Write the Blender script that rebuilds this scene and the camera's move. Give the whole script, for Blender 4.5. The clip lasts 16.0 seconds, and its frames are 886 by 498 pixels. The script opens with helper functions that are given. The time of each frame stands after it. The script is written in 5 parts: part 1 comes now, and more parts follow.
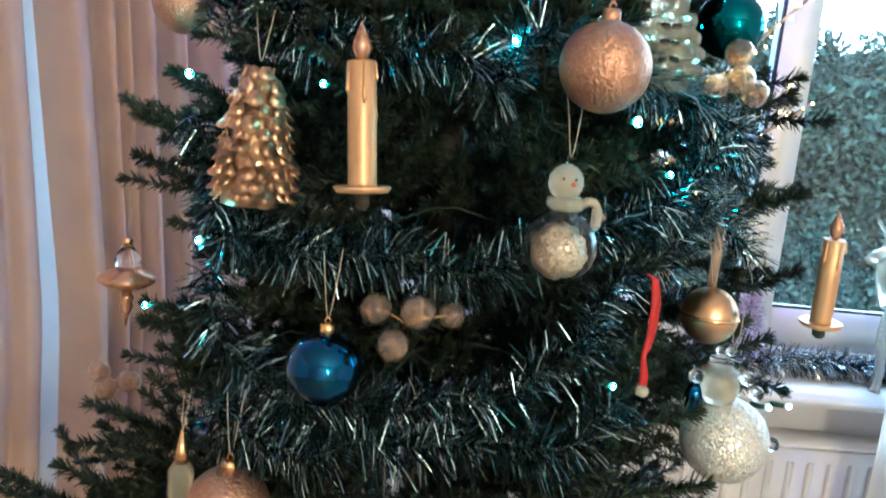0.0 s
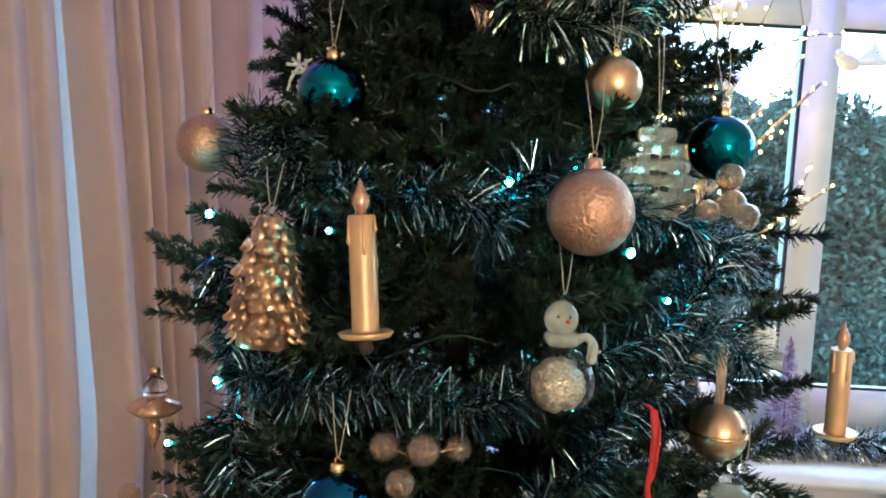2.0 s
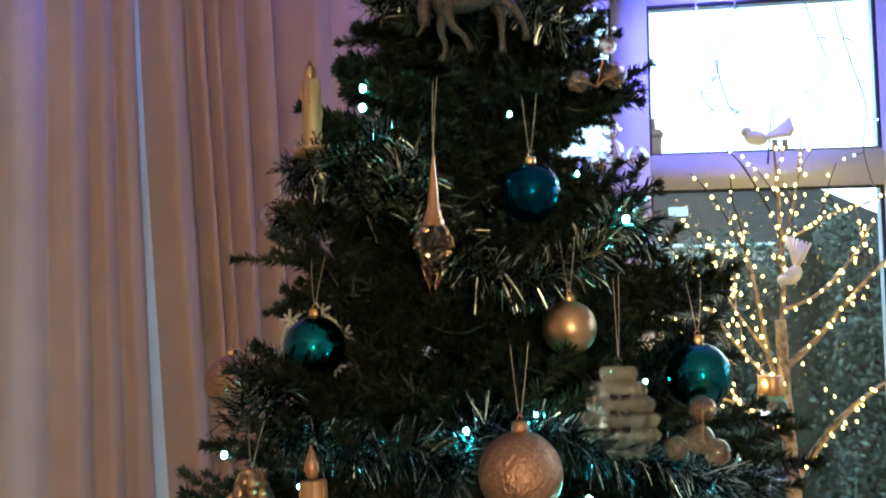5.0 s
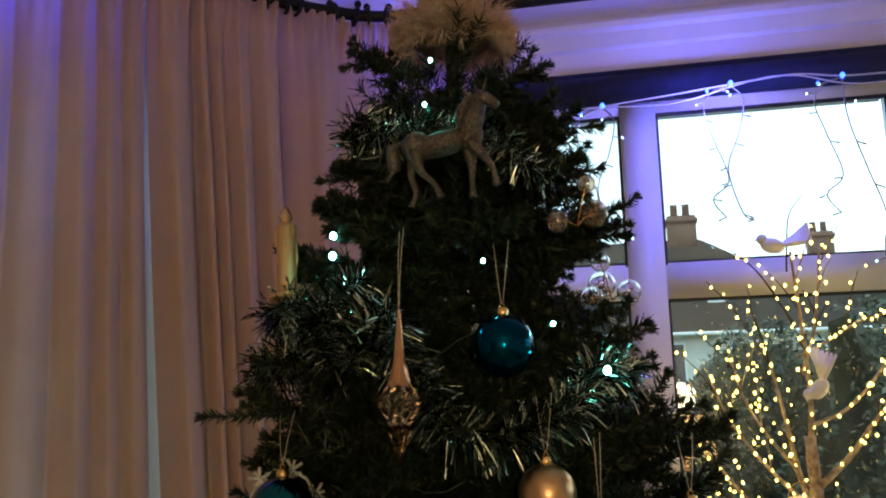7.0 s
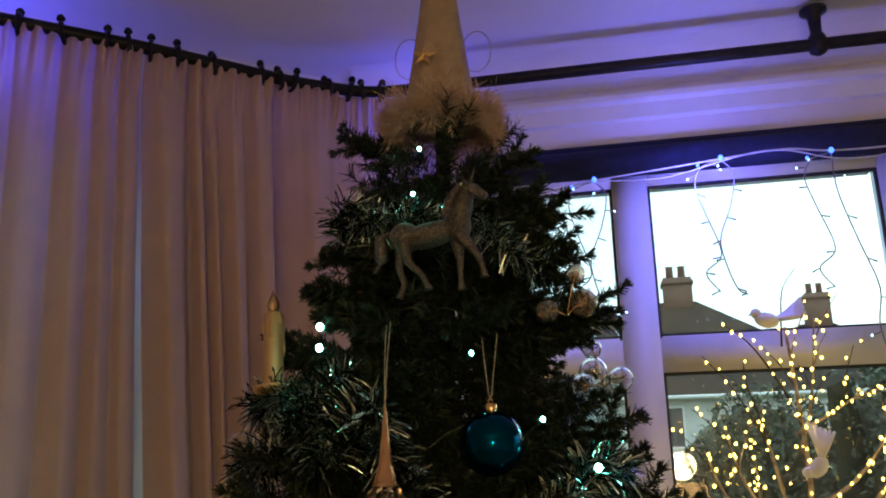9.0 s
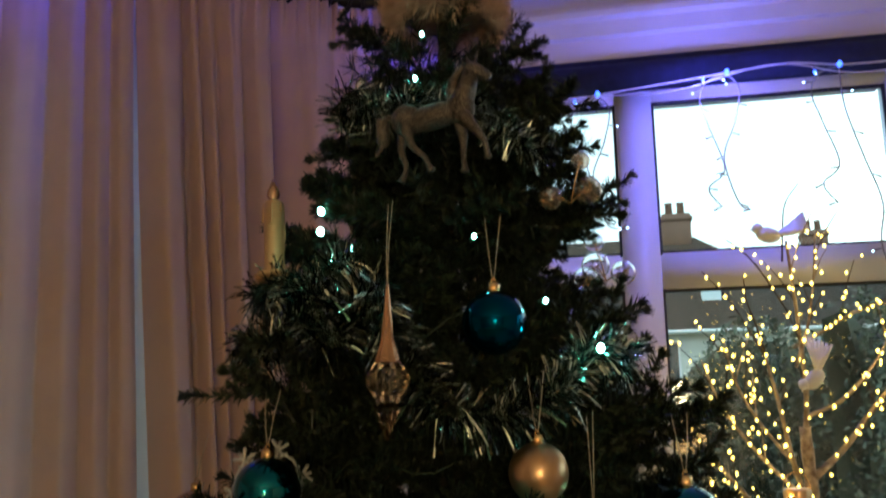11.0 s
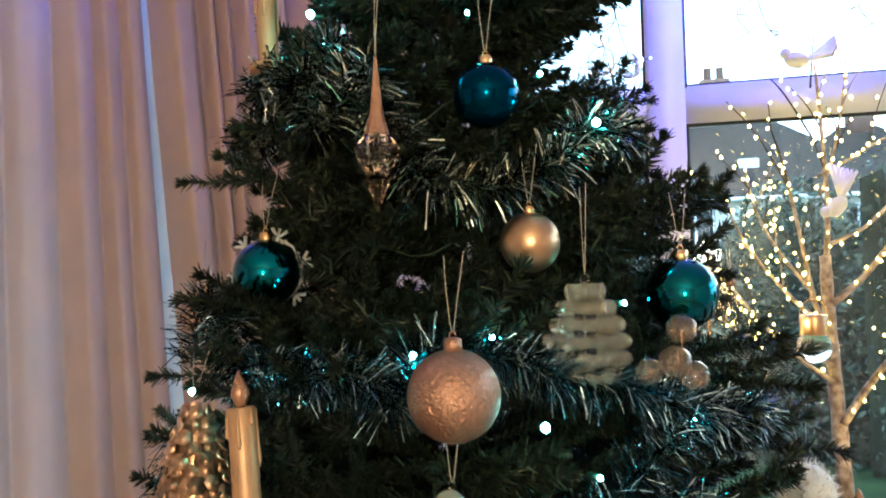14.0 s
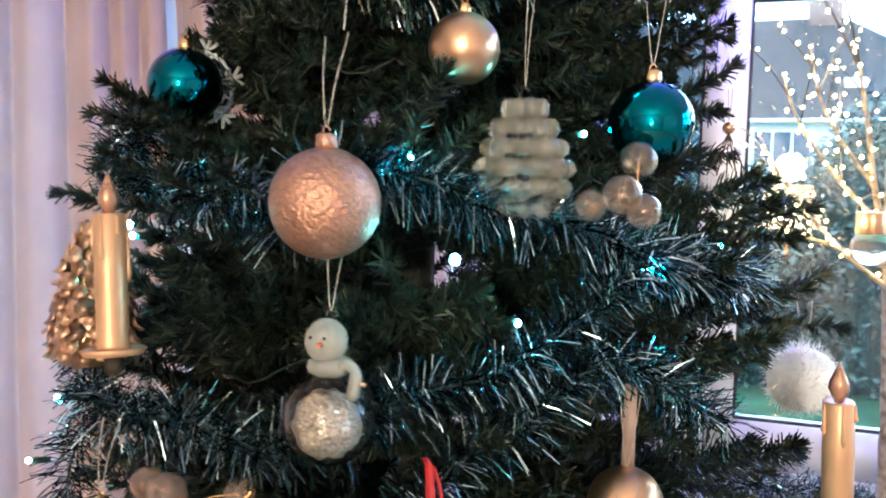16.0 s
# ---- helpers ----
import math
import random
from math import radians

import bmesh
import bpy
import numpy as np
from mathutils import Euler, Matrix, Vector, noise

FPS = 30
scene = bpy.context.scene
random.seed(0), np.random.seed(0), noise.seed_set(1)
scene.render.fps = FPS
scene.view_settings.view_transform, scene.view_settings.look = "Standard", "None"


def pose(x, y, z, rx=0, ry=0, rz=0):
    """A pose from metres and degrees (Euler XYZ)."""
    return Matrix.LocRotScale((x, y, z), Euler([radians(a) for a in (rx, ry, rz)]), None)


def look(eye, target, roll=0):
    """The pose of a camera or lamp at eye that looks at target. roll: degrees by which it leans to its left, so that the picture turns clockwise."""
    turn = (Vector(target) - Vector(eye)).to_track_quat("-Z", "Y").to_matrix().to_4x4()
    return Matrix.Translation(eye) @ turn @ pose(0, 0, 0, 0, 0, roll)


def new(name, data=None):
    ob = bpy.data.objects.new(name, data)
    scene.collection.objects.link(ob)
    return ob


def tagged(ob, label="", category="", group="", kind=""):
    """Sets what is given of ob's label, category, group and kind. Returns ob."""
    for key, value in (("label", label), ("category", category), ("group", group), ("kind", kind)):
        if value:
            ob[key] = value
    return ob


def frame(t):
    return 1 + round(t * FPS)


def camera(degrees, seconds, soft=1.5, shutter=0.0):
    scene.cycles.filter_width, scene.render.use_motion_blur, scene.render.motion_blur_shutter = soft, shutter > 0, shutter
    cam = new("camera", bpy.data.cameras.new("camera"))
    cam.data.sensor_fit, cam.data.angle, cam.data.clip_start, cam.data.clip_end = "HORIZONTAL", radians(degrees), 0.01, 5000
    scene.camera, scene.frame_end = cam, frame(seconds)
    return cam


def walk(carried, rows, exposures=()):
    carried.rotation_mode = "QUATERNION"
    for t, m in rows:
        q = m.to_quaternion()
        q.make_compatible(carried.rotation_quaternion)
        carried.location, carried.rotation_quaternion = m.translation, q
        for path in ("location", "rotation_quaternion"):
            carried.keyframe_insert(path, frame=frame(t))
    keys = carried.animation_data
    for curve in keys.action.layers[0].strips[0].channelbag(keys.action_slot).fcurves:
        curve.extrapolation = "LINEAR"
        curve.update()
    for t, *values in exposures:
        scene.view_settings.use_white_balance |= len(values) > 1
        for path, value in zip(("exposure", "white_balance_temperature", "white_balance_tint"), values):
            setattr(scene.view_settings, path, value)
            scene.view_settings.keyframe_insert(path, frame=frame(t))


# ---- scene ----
cam = camera(55.8, 16.0, soft=1.9, shutter=0.4)
# seconds, eye x y z, yaw, pitch, roll
ROWS = [
    (0, 0.0000, 0.0000, 1.4500, -3.71, -9.74, 5.82),
    (0.5, 0.0037, -0.0098, 1.4694, -2.54, -7.62, 4.83),
    (1, 0.0138, -0.0137, 1.4789, -2.77, -7.05, 4.51),
    (1.5, 0.0221, -0.0146, 1.4933, -2.30, -4.33, 3.98),
    (2, 0.0259, -0.0240, 1.5093, -0.59, -5.01, 3.21),
    (2.5, 0.0309, -0.0409, 1.5238, 0.44, -1.84, 2.72),
    (3, 0.0346, -0.0509, 1.5332, 0.58, -0.61, 2.67),
    (3.5, 0.0703, -0.0565, 1.5580, 0.89, 0.59, 1.73),
    (4, 0.1205, -0.0592, 1.5783, 3.14, 3.01, 1.13),
    (4.5, 0.1630, -0.0586, 1.5961, 6.36, 2.22, 0.93),
    (5, 0.1878, -0.0577, 1.6072, 9.08, 4.90, -0.24),
    (7.5, 0.2529, -0.0149, 1.6904, 11.68, 12.56, -1.04),
    (8, 0.2551, -0.0232, 1.7026, 11.70, 14.36, -1.12),
    (10.3, 0.2541, -0.0072, 1.6979, 10.70, 15.38, -1.14),
    (10.5, 0.2514, -0.0097, 1.6866, 10.80, 15.03, -1.05),
    (11, 0.2461, 0.0046, 1.6544, 11.19, 10.85, -0.90),
    (11.5, 0.2438, 0.0126, 1.6351, 11.51, 7.39, -1.13),
    (12, 0.2468, 0.0171, 1.6255, 11.83, 6.62, -1.63),
    (12.5, 0.2523, 0.0258, 1.6119, 12.07, 5.83, -1.34),
    (13, 0.2565, 0.0323, 1.5951, 12.50, 4.25, -1.52),
    (13.5, 0.2653, 0.0356, 1.5795, 13.23, 2.56, -1.60),
    (14, 0.2768, 0.0319, 1.5672, 13.69, 2.34, -1.45),
    (14.5, 0.2999, 0.0424, 1.5492, 14.02, 0.29, -1.36),
    (15, 0.3199, 0.0707, 1.5255, 14.50, -3.66, -0.47),
    (15.5, 0.3249, 0.0947, 1.5139, 15.12, -3.81, 1.08),
    (16, 0.3711, 0.1651, 1.4958, 19.32, -3.81, 1.57),
]
walk(cam, [(t, pose(x, y, z, 0, 0, yaw) @ pose(0, 0, 0, 90 + pitch) @ pose(0, 0, 0, 0, 0, roll)) for t, x, y, z, yaw, pitch, roll in ROWS],
     exposures=[(t, e + 0.14, k - 840, g) for t, e, k, g in ((0.0, 2.45, 4950, -15), (1.5, 2.3, 5000, -15), (3.0, 2.0, 5250, -15), (4.0, 1.68, 5500, -15), (5.0, 1.28, 5680, -14), (7.5, 0.45, 6650, -17), (8.0, 0.36, 6700, -17), (10.5, 0.36, 6700, -17), (11.0, 0.5, 6550, -18), (12.0, 1.08, 5850, -14), (13.0, 1.42, 5630, -14), (14.0, 1.85, 5480, -12), (15.0, 2.3, 5200, -9), (16.0, 2.62, 5050, -4))])

# ---- light ----
world = bpy.data.worlds.new("overcast_sky")
scene.world = world
world.use_nodes = True
_n = world.node_tree.nodes
sky = _n.new("ShaderNodeTexSky")
sky.sky_type, sky.sun_disc = "NISHITA", False
sky.sun_elevation, sky.sun_rotation = radians(28), radians(40)
sky.air_density, sky.dust_density, sky.ozone_density = 1.0, 3.0, 1.0
_mix = _n.new("ShaderNodeMix")
_mix.data_type = "RGBA"
_mix.inputs[0].default_value = 0.72
_mix.inputs[7].default_value = (6.0, 7.2, 8.0, 1)
world.node_tree.links.new(sky.outputs[0], _mix.inputs[6])
world.node_tree.links.new(_mix.outputs[2], _n["Background"].inputs[0])
_n["Background"].inputs[1].default_value = 0.15


def lamp(name, kind, m, power, colour, size=0.1):
    data = bpy.data.lights.new(name, kind)
    data.energy, data.color = power, colour
    if kind == "AREA":
        data.size = size
    elif kind == "SUN":
        data.angle = size
    else:
        data.shadow_soft_size = size
    ob = new(name, data)
    ob.matrix_world = m
    return ob


lamp("sun", "SUN", look((4, 8, 8), (0, 0, 0)), 0.7, (1.0, 0.95, 0.88), radians(25))


# ---- materials ----
def material(name, colour, rough=0.5, metal=0.0, vary=0.15, scale=30.0, bump=0.0, bump_scale=200.0, island=0.0, transmission=0.0,
             ior=1.45, glow=0.0, glow_colour=None, coat=0.0, sheen=0.0, alpha=1.0, second=None, subsurface=0.0, each=0.0):
    m = bpy.data.materials.new(name)
    m.use_nodes = True
    nt = m.node_tree
    b = nt.nodes["Principled BSDF"]
    tc = nt.nodes.new("ShaderNodeTexCoord")
    no = nt.nodes.new("ShaderNodeTexNoise")
    no.inputs["Scale"].default_value = scale
    no.inputs["Detail"].default_value = 5
    nt.links.new(tc.outputs["Object"], no.inputs["Vector"])
    ramp = nt.nodes.new("ShaderNodeValToRGB")
    dark = [max(0.0, c * (1 - vary)) for c in colour]
    light = [min(1.0, c * (1 + vary)) for c in (second or colour)]
    ramp.color_ramp.elements[0].position, ramp.color_ramp.elements[1].position = 0.3, 0.7
    ramp.color_ramp.elements[0].color = (*dark, 1)
    ramp.color_ramp.elements[1].color = (*light, 1)
    nt.links.new(no.outputs["Fac"], ramp.inputs[0])
    out = ramp.outputs[0]
    if island:
        geo = nt.nodes.new("ShaderNodeNewGeometry")
        if second:
            nt.links.new(geo.outputs["Random Per Island"], ramp.inputs[0])
            ramp.color_ramp.elements[0].position, ramp.color_ramp.elements[1].position = 0.35, 1.0
        hsv = nt.nodes.new("ShaderNodeHueSaturation")
        mr = nt.nodes.new("ShaderNodeMapRange")
        mr.inputs["To Min"].default_value, mr.inputs["To Max"].default_value = 1 - island, 1 + island
        nt.links.new(geo.outputs["Random Per Island"], mr.inputs["Value"])
        nt.links.new(mr.outputs[0], hsv.inputs["Value"])
        nt.links.new(out, hsv.inputs["Color"])
        out = hsv.outputs[0]
    if each:
        info = nt.nodes.new("ShaderNodeObjectInfo")
        hs = nt.nodes.new("ShaderNodeHueSaturation")
        mr = nt.nodes.new("ShaderNodeMapRange")
        mr.inputs["To Min"].default_value, mr.inputs["To Max"].default_value = 1 - each, 1 + each
        nt.links.new(info.outputs["Random"], mr.inputs["Value"])
        nt.links.new(mr.outputs[0], hs.inputs["Value"])
        nt.links.new(out, hs.inputs["Color"])
        out = hs.outputs[0]
    nt.links.new(out, b.inputs["Base Color"])
    b.inputs["Roughness"].default_value = rough
    b.inputs["Metallic"].default_value = metal
    b.inputs["Transmission Weight"].default_value = transmission
    b.inputs["IOR"].default_value = ior
    b.inputs["Coat Weight"].default_value = coat
    b.inputs["Sheen Weight"].default_value = sheen
    b.inputs["Alpha"].default_value = alpha
    b.inputs["Subsurface Weight"].default_value = subsurface
    if glow:
        b.inputs["Emission Color"].default_value = (*(glow_colour or colour), 1)
        b.inputs["Emission Strength"].default_value = glow
    if bump:
        n2 = nt.nodes.new("ShaderNodeTexNoise")
        n2.inputs["Scale"].default_value = bump_scale
        n2.inputs["Detail"].default_value = 3
        bu = nt.nodes.new("ShaderNodeBump")
        bu.inputs["Strength"].default_value = bump
        bu.inputs["Distance"].default_value = 0.002
        nt.links.new(tc.outputs["Object"], n2.inputs["Vector"])
        nt.links.new(n2.outputs["Fac"], bu.inputs["Height"])
        nt.links.new(bu.outputs[0], b.inputs["Normal"])
    return m


def glitter(name, colour, second, rough=0.35, metal=0.9, scale=900.0, strength=1.0):
    """Metal flakes: each small cell of the surface leans its own way."""
    m = bpy.data.materials.new(name)
    m.use_nodes = True
    nt = m.node_tree
    b = nt.nodes["Principled BSDF"]
    tc = nt.nodes.new("ShaderNodeTexCoord")
    vo = nt.nodes.new("ShaderNodeTexVoronoi")
    vo.inputs["Scale"].default_value = scale
    nt.links.new(tc.outputs["Object"], vo.inputs["Vector"])
    mix = nt.nodes.new("ShaderNodeMix")
    mix.data_type = "RGBA"
    mix.inputs[6].default_value, mix.inputs[7].default_value = (*colour, 1), (*second, 1)
    sep = nt.nodes.new("ShaderNodeSeparateColor")
    nt.links.new(vo.outputs["Color"], sep.inputs[0])
    nt.links.new(sep.outputs[0], mix.inputs[0])
    nt.links.new(mix.outputs[2], b.inputs["Base Color"])
    geo = nt.nodes.new("ShaderNodeNewGeometry")
    lean = nt.nodes.new("ShaderNodeVectorMath")
    lean.operation = "SUBTRACT"
    lean.inputs[1].default_value = (0.5, 0.5, 0.5)
    nt.links.new(vo.outputs["Color"], lean.inputs[0])
    scaled = nt.nodes.new("ShaderNodeVectorMath")
    scaled.operation = "MULTIPLY_ADD"
    scaled.inputs[1].default_value = (strength, strength, strength)
    nt.links.new(lean.outputs[0], scaled.inputs[0])
    nt.links.new(geo.outputs["Normal"], scaled.inputs[2])
    unit = nt.nodes.new("ShaderNodeVectorMath")
    unit.operation = "NORMALIZE"
    nt.links.new(scaled.outputs[0], unit.inputs[0])
    nt.links.new(unit.outputs[0], b.inputs["Normal"])
    b.inputs["Roughness"].default_value, b.inputs["Metallic"].default_value = rough, metal
    return m


def cloth(name, colour, through_share, lining, **more):
    """Woven cloth with a pale lining that lets some daylight through."""
    m = material(name, colour, 0.9, **more)
    nt = m.node_tree
    b = nt.nodes["Principled BSDF"]
    tr = nt.nodes.new("ShaderNodeBsdfTranslucent")
    tr.inputs["Color"].default_value = (*lining, 1)
    mix = nt.nodes.new("ShaderNodeMixShader")
    mix.inputs[0].default_value = through_share
    nt.links.new(b.outputs[0], mix.inputs[1])
    nt.links.new(tr.outputs[0], mix.inputs[2])
    nt.links.new(mix.outputs[0], nt.nodes["Material Output"].inputs[0])
    return m


PLASTER = material("mauve_white_plaster", (0.74, 0.71, 0.72), 0.85, vary=0.04, scale=6, bump=0.15, bump_scale=90)
CEILING = material("ceiling_paint", (0.78, 0.76, 0.78), 0.9, vary=0.03, scale=5, bump=0.1, bump_scale=120)
UPVC = material("white_upvc", (0.80, 0.79, 0.80), 0.32, vary=0.04, scale=12, bump=0.03, bump_scale=60)
GASKET = material("black_rubber_gasket", (0.02, 0.02, 0.025), 0.6)
GLASS = material("window_glass", (1, 1, 1), 0.0, vary=0, transmission=1.0, ior=1.45)
NAVY = material("navy_blind_fabric", (0.015, 0.018, 0.06), 0.8, vary=0.2, scale=40, bump=0.2, bump_scale=600)
CURTAIN = cloth("cream_curtain_cloth", (0.66, 0.45, 0.27), 0.36, (0.68, 0.58, 0.60), vary=0.07, scale=14, bump=0.35, bump_scale=900, sheen=0.15)
VOILE = cloth("white_voile", (0.82, 0.80, 0.78), 0.5, (0.82, 0.82, 0.84), vary=0.04, scale=20, bump=0.2, bump_scale=700)
POLE = material("black_iron", (0.02, 0.02, 0.022), 0.45, metal=0.6, vary=0.3, scale=25, bump=0.15, bump_scale=150)
CARPET = material("beige_carpet", (0.36, 0.30, 0.24), 0.95, vary=0.15, scale=40, bump=0.6, bump_scale=500)
NEEDLE = material("dark_green_pvc_needles", (0.010, 0.016, 0.009), 0.48, vary=0.2, scale=20, island=0.45, second=(0.028, 0.038, 0.019), each=0.3)
BARK = material("brown_wire_stem", (0.045, 0.035, 0.022), 0.7, vary=0.3, scale=60, bump=0.3)
TINSEL = material("green_silver_tinsel", (0.03, 0.06, 0.05), 0.22, metal=1.0, vary=0.1, island=0.5, second=(0.46, 0.50, 0.45))
TINSEL_BLUE = material("blue_silver_tinsel", (0.02, 0.055, 0.07), 0.24, metal=1.0, vary=0.1, island=0.5, second=(0.30, 0.38, 0.42))
TINSEL_SILVER = material("grey_silver_tinsel", (0.134, 0.151, 0.168), 0.25, metal=1.0, vary=0.1, island=0.5, second=(0.672, 0.689, 0.714))
TEAL = material("teal_mirror_lacquer", (0.0, 0.135, 0.185), 0.06, metal=1.0, vary=0.06, scale=25, coat=0.6)
BLUE = material("blue_mirror_lacquer", (0.0, 0.065, 0.18), 0.06, metal=1.0, vary=0.06, scale=25, coat=0.6)
BLUE_MATT = material("blue_satin_lacquer", (0.0, 0.045, 0.10), 0.12, metal=0.95, vary=0.08, scale=25)
GOLD_SATIN = material("champagne_gold_satin", (0.66, 0.43, 0.24), 0.33, metal=1.0, vary=0.08, scale=20)
GOLD_CANDLE = material("gold_pearl_wax", (0.62, 0.39, 0.20), 0.42, metal=0.5, vary=0.08, scale=30, bump=0.1, bump_scale=80)
GOLD = material("gold_metal", (0.78, 0.52, 0.24), 0.25, metal=1.0, vary=0.12, scale=80)
GOLD_FLAKE = material("gold_foil_petals", (0.48, 0.30, 0.18), 0.32, metal=0.85, vary=0.25, scale=150, second=(0.80, 0.54, 0.34), each=0.5)
COPPER_GLASS = material("copper_wash_plastic", (0.62, 0.36, 0.22), 0.14, metal=0.55, vary=0.2, scale=60, transmission=0.35)
PEACH_FOIL = material("peach_crinkled_foil", (0.49, 0.29, 0.19), 0.32, metal=0.85, vary=0.15, scale=300, bump=1.0, bump_scale=330)
AMBER = material("clear_amber_plastic", (1.0, 0.80, 0.60), 0.04, vary=0.03, transmission=1.0, ior=1.45)
SILVER_GLITTER = glitter("silver_glitter", (0.02, 0.018, 0.017), (0.20, 0.175, 0.155), 0.4, 0.6, 1300, 0.9)
PEARL_GLITTER = glitter("pearl_glitter", (0.42, 0.38, 0.28), (0.80, 0.74, 0.58), 0.3, 0.5, 700, 0.9)
WHITE_GLITTER = glitter("white_glitter", (0.50, 0.50, 0.47), (0.85, 0.85, 0.80), 0.3, 0.35, 900, 0.8)
CLEAR = material("clear_plastic", (0.97, 0.97, 0.97), 0.03, vary=0, transmission=1.0, ior=1.42)
BUBBLE = material("thin_clear_shell", (0.97, 0.95, 0.93), 0.03, vary=0, transmission=1.0, ior=1.36)
CRACKLE = material("crackled_clear_plastic", (0.96, 0.82, 0.70), 0.05, vary=0.08, scale=120, transmission=0.96, ior=1.45, bump=0.08, bump_scale=300)
ACRYLIC = material("frosted_acrylic", (0.82, 0.80, 0.66), 0.18, vary=0.12, scale=50, transmission=0.86, ior=1.38, bump=0.35, bump_scale=200)
FROST = material("frosted_white_plastic", (0.70, 0.70, 0.62), 0.25, vary=0.08, scale=60, transmission=0.65, ior=1.35, bump=0.3, bump_scale=150)
FLUFF = material("white_fluff", (0.85, 0.84, 0.80), 0.95, vary=0.06, scale=30)
FEATHER = material("peach_feather", (0.58, 0.41, 0.32), 0.9, vary=0.15, scale=30)
GAUZE = material("champagne_gauze", (0.36, 0.26, 0.20), 0.6, vary=0.15, scale=60, bump=0.4, bump_scale=400)
LILAC = material("lilac_tinsel", (0.30, 0.20, 0.38), 0.4, metal=0.6, vary=0.1, island=0.3, second=(0.7, 0.6, 0.8))
RED = material("red_ribbon", (0.38, 0.012, 0.010), 0.5, vary=0.15, scale=60, bump=0.2, bump_scale=500)
ORANGE = material("orange_paint", (0.7, 0.18, 0.03), 0.5)
STRING = material("pale_thread", (0.42, 0.38, 0.32), 0.5, vary=0.1)
# hanging strands: their backlit darkness against the sky is put into this grey
WIRE_BACKLIT = material("backlit_grey_cable", (0.26, 0.25, 0.27), 0.3, vary=0.05)
WIRE_WHITE = material("white_cable", (0.62, 0.62, 0.66), 0.4, vary=0.05)
WIRE_GREEN = material("green_cable", (0.015, 0.03, 0.018), 0.5)
LED_COOL = material("cool_led", (0.8, 1.0, 0.95), 0.3, glow=55.0, glow_colour=(0.36, 1.0, 0.82))
LED_WARM = material("warm_led", (1.0, 0.8, 0.5), 0.3, glow=6.5, glow_colour=(1.0, 0.58, 0.10))
LED_BLUE = material("blue_led", (0.2, 0.3, 1.0), 0.3, glow=3.0, glow_colour=(0.06, 0.12, 1.0))
LED_ICE = material("ice_led", (0.8, 0.9, 1.0), 0.3, glow=5.0, glow_colour=(0.45, 0.65, 1.0))
TWIG = material("pale_birch_twig", (0.20, 0.14, 0.10), 0.8, vary=0.3, scale=60, bump=0.5, bump_scale=140, second=(0.42, 0.34, 0.28))
DARK_TWIG = material("dark_twig", (0.06, 0.04, 0.03), 0.8, vary=0.3, scale=40, bump=0.4)
RADIATOR = material("radiator_enamel", (0.78, 0.74, 0.72), 0.3, vary=0.03, scale=10)
HEDGE = material("hedge_leaves", (0.055, 0.066, 0.045), 0.7, island=0.3, vary=0.2, second=(0.10, 0.12, 0.085))
# darker than the leaves: the shade inside the hedge as a colour
HEDGE_SHADE = material("hedge_inner_shade", (0.02, 0.028, 0.016), 0.95, vary=0.4, scale=3, second=(0.04, 0.05, 0.03))
GRASS = material("lawn", (0.05, 0.09, 0.03), 0.9, vary=0.35, scale=3, bump=0.5, bump_scale=60)
ROOF = material("brown_roof_tiles", (0.034, 0.026, 0.022), 0.95, vary=0.25, scale=4, island=0.2, bump=0.4, bump_scale=30)
RENDER_WALL = material("white_house_render", (0.66, 0.64, 0.60), 0.9, vary=0.08, scale=2, bump=0.3, bump_scale=40)
BRICK = material("chimney_brick", (0.20, 0.11, 0.08), 0.9, vary=0.3, scale=9, bump=0.4, bump_scale=30)
DARK_GLASS = material("dark_window_glass", (0.03, 0.035, 0.04), 0.08)
SHADE = material("lamp_shade_linen", (0.8, 0.6, 0.4), 0.9, vary=0.05, glow=5.0, glow_colour=(1.0, 0.50, 0.18))


# ---- shape helpers ----
def part(name, bm, mat, parent=None, label="", smooth=True):
    me = bpy.data.meshes.new(name)
    if smooth:
        for f in bm.faces:
            f.smooth = True
    bm.to_mesh(me)
    bm.free()
    me.materials.append(mat)
    ob = new(name, me)
    if parent:
        ob.parent = parent
    if label:
        ob["label"] = label
    return ob


def part_py(name, verts, faces, mat, parent=None, label="", smooth=False):
    me = bpy.data.meshes.new(name)
    me.from_pydata(verts, [], faces)
    me.materials.append(mat)
    if smooth:
        me.polygons.foreach_set("use_smooth", [True] * len(me.polygons))
    ob = new(name, me)
    if parent:
        ob.parent = parent
    if label:
        ob["label"] = label
    return ob


def thing(name, place, label, category, group="", turn=(0, 0, 0)):
    ob = new(name)
    ob.matrix_world = pose(*place, *turn)
    ob.empty_display_size = 0.02
    return tagged(ob, label, category, group)


def box(bm, lo, hi, bevel=0.0):
    m = Matrix.Translation([(a + b) / 2 for a, b in zip(lo, hi)]) @ Matrix.Diagonal([b - a for a, b in zip(lo, hi)] + [1])
    made = bmesh.ops.create_cube(bm, size=1, matrix=m)
    if bevel:
        edges = list({e for v in made["verts"] for e in v.link_edges})
        bmesh.ops.bevel(bm, geom=edges, offset=bevel, segments=2, affect="EDGES")
    return bm


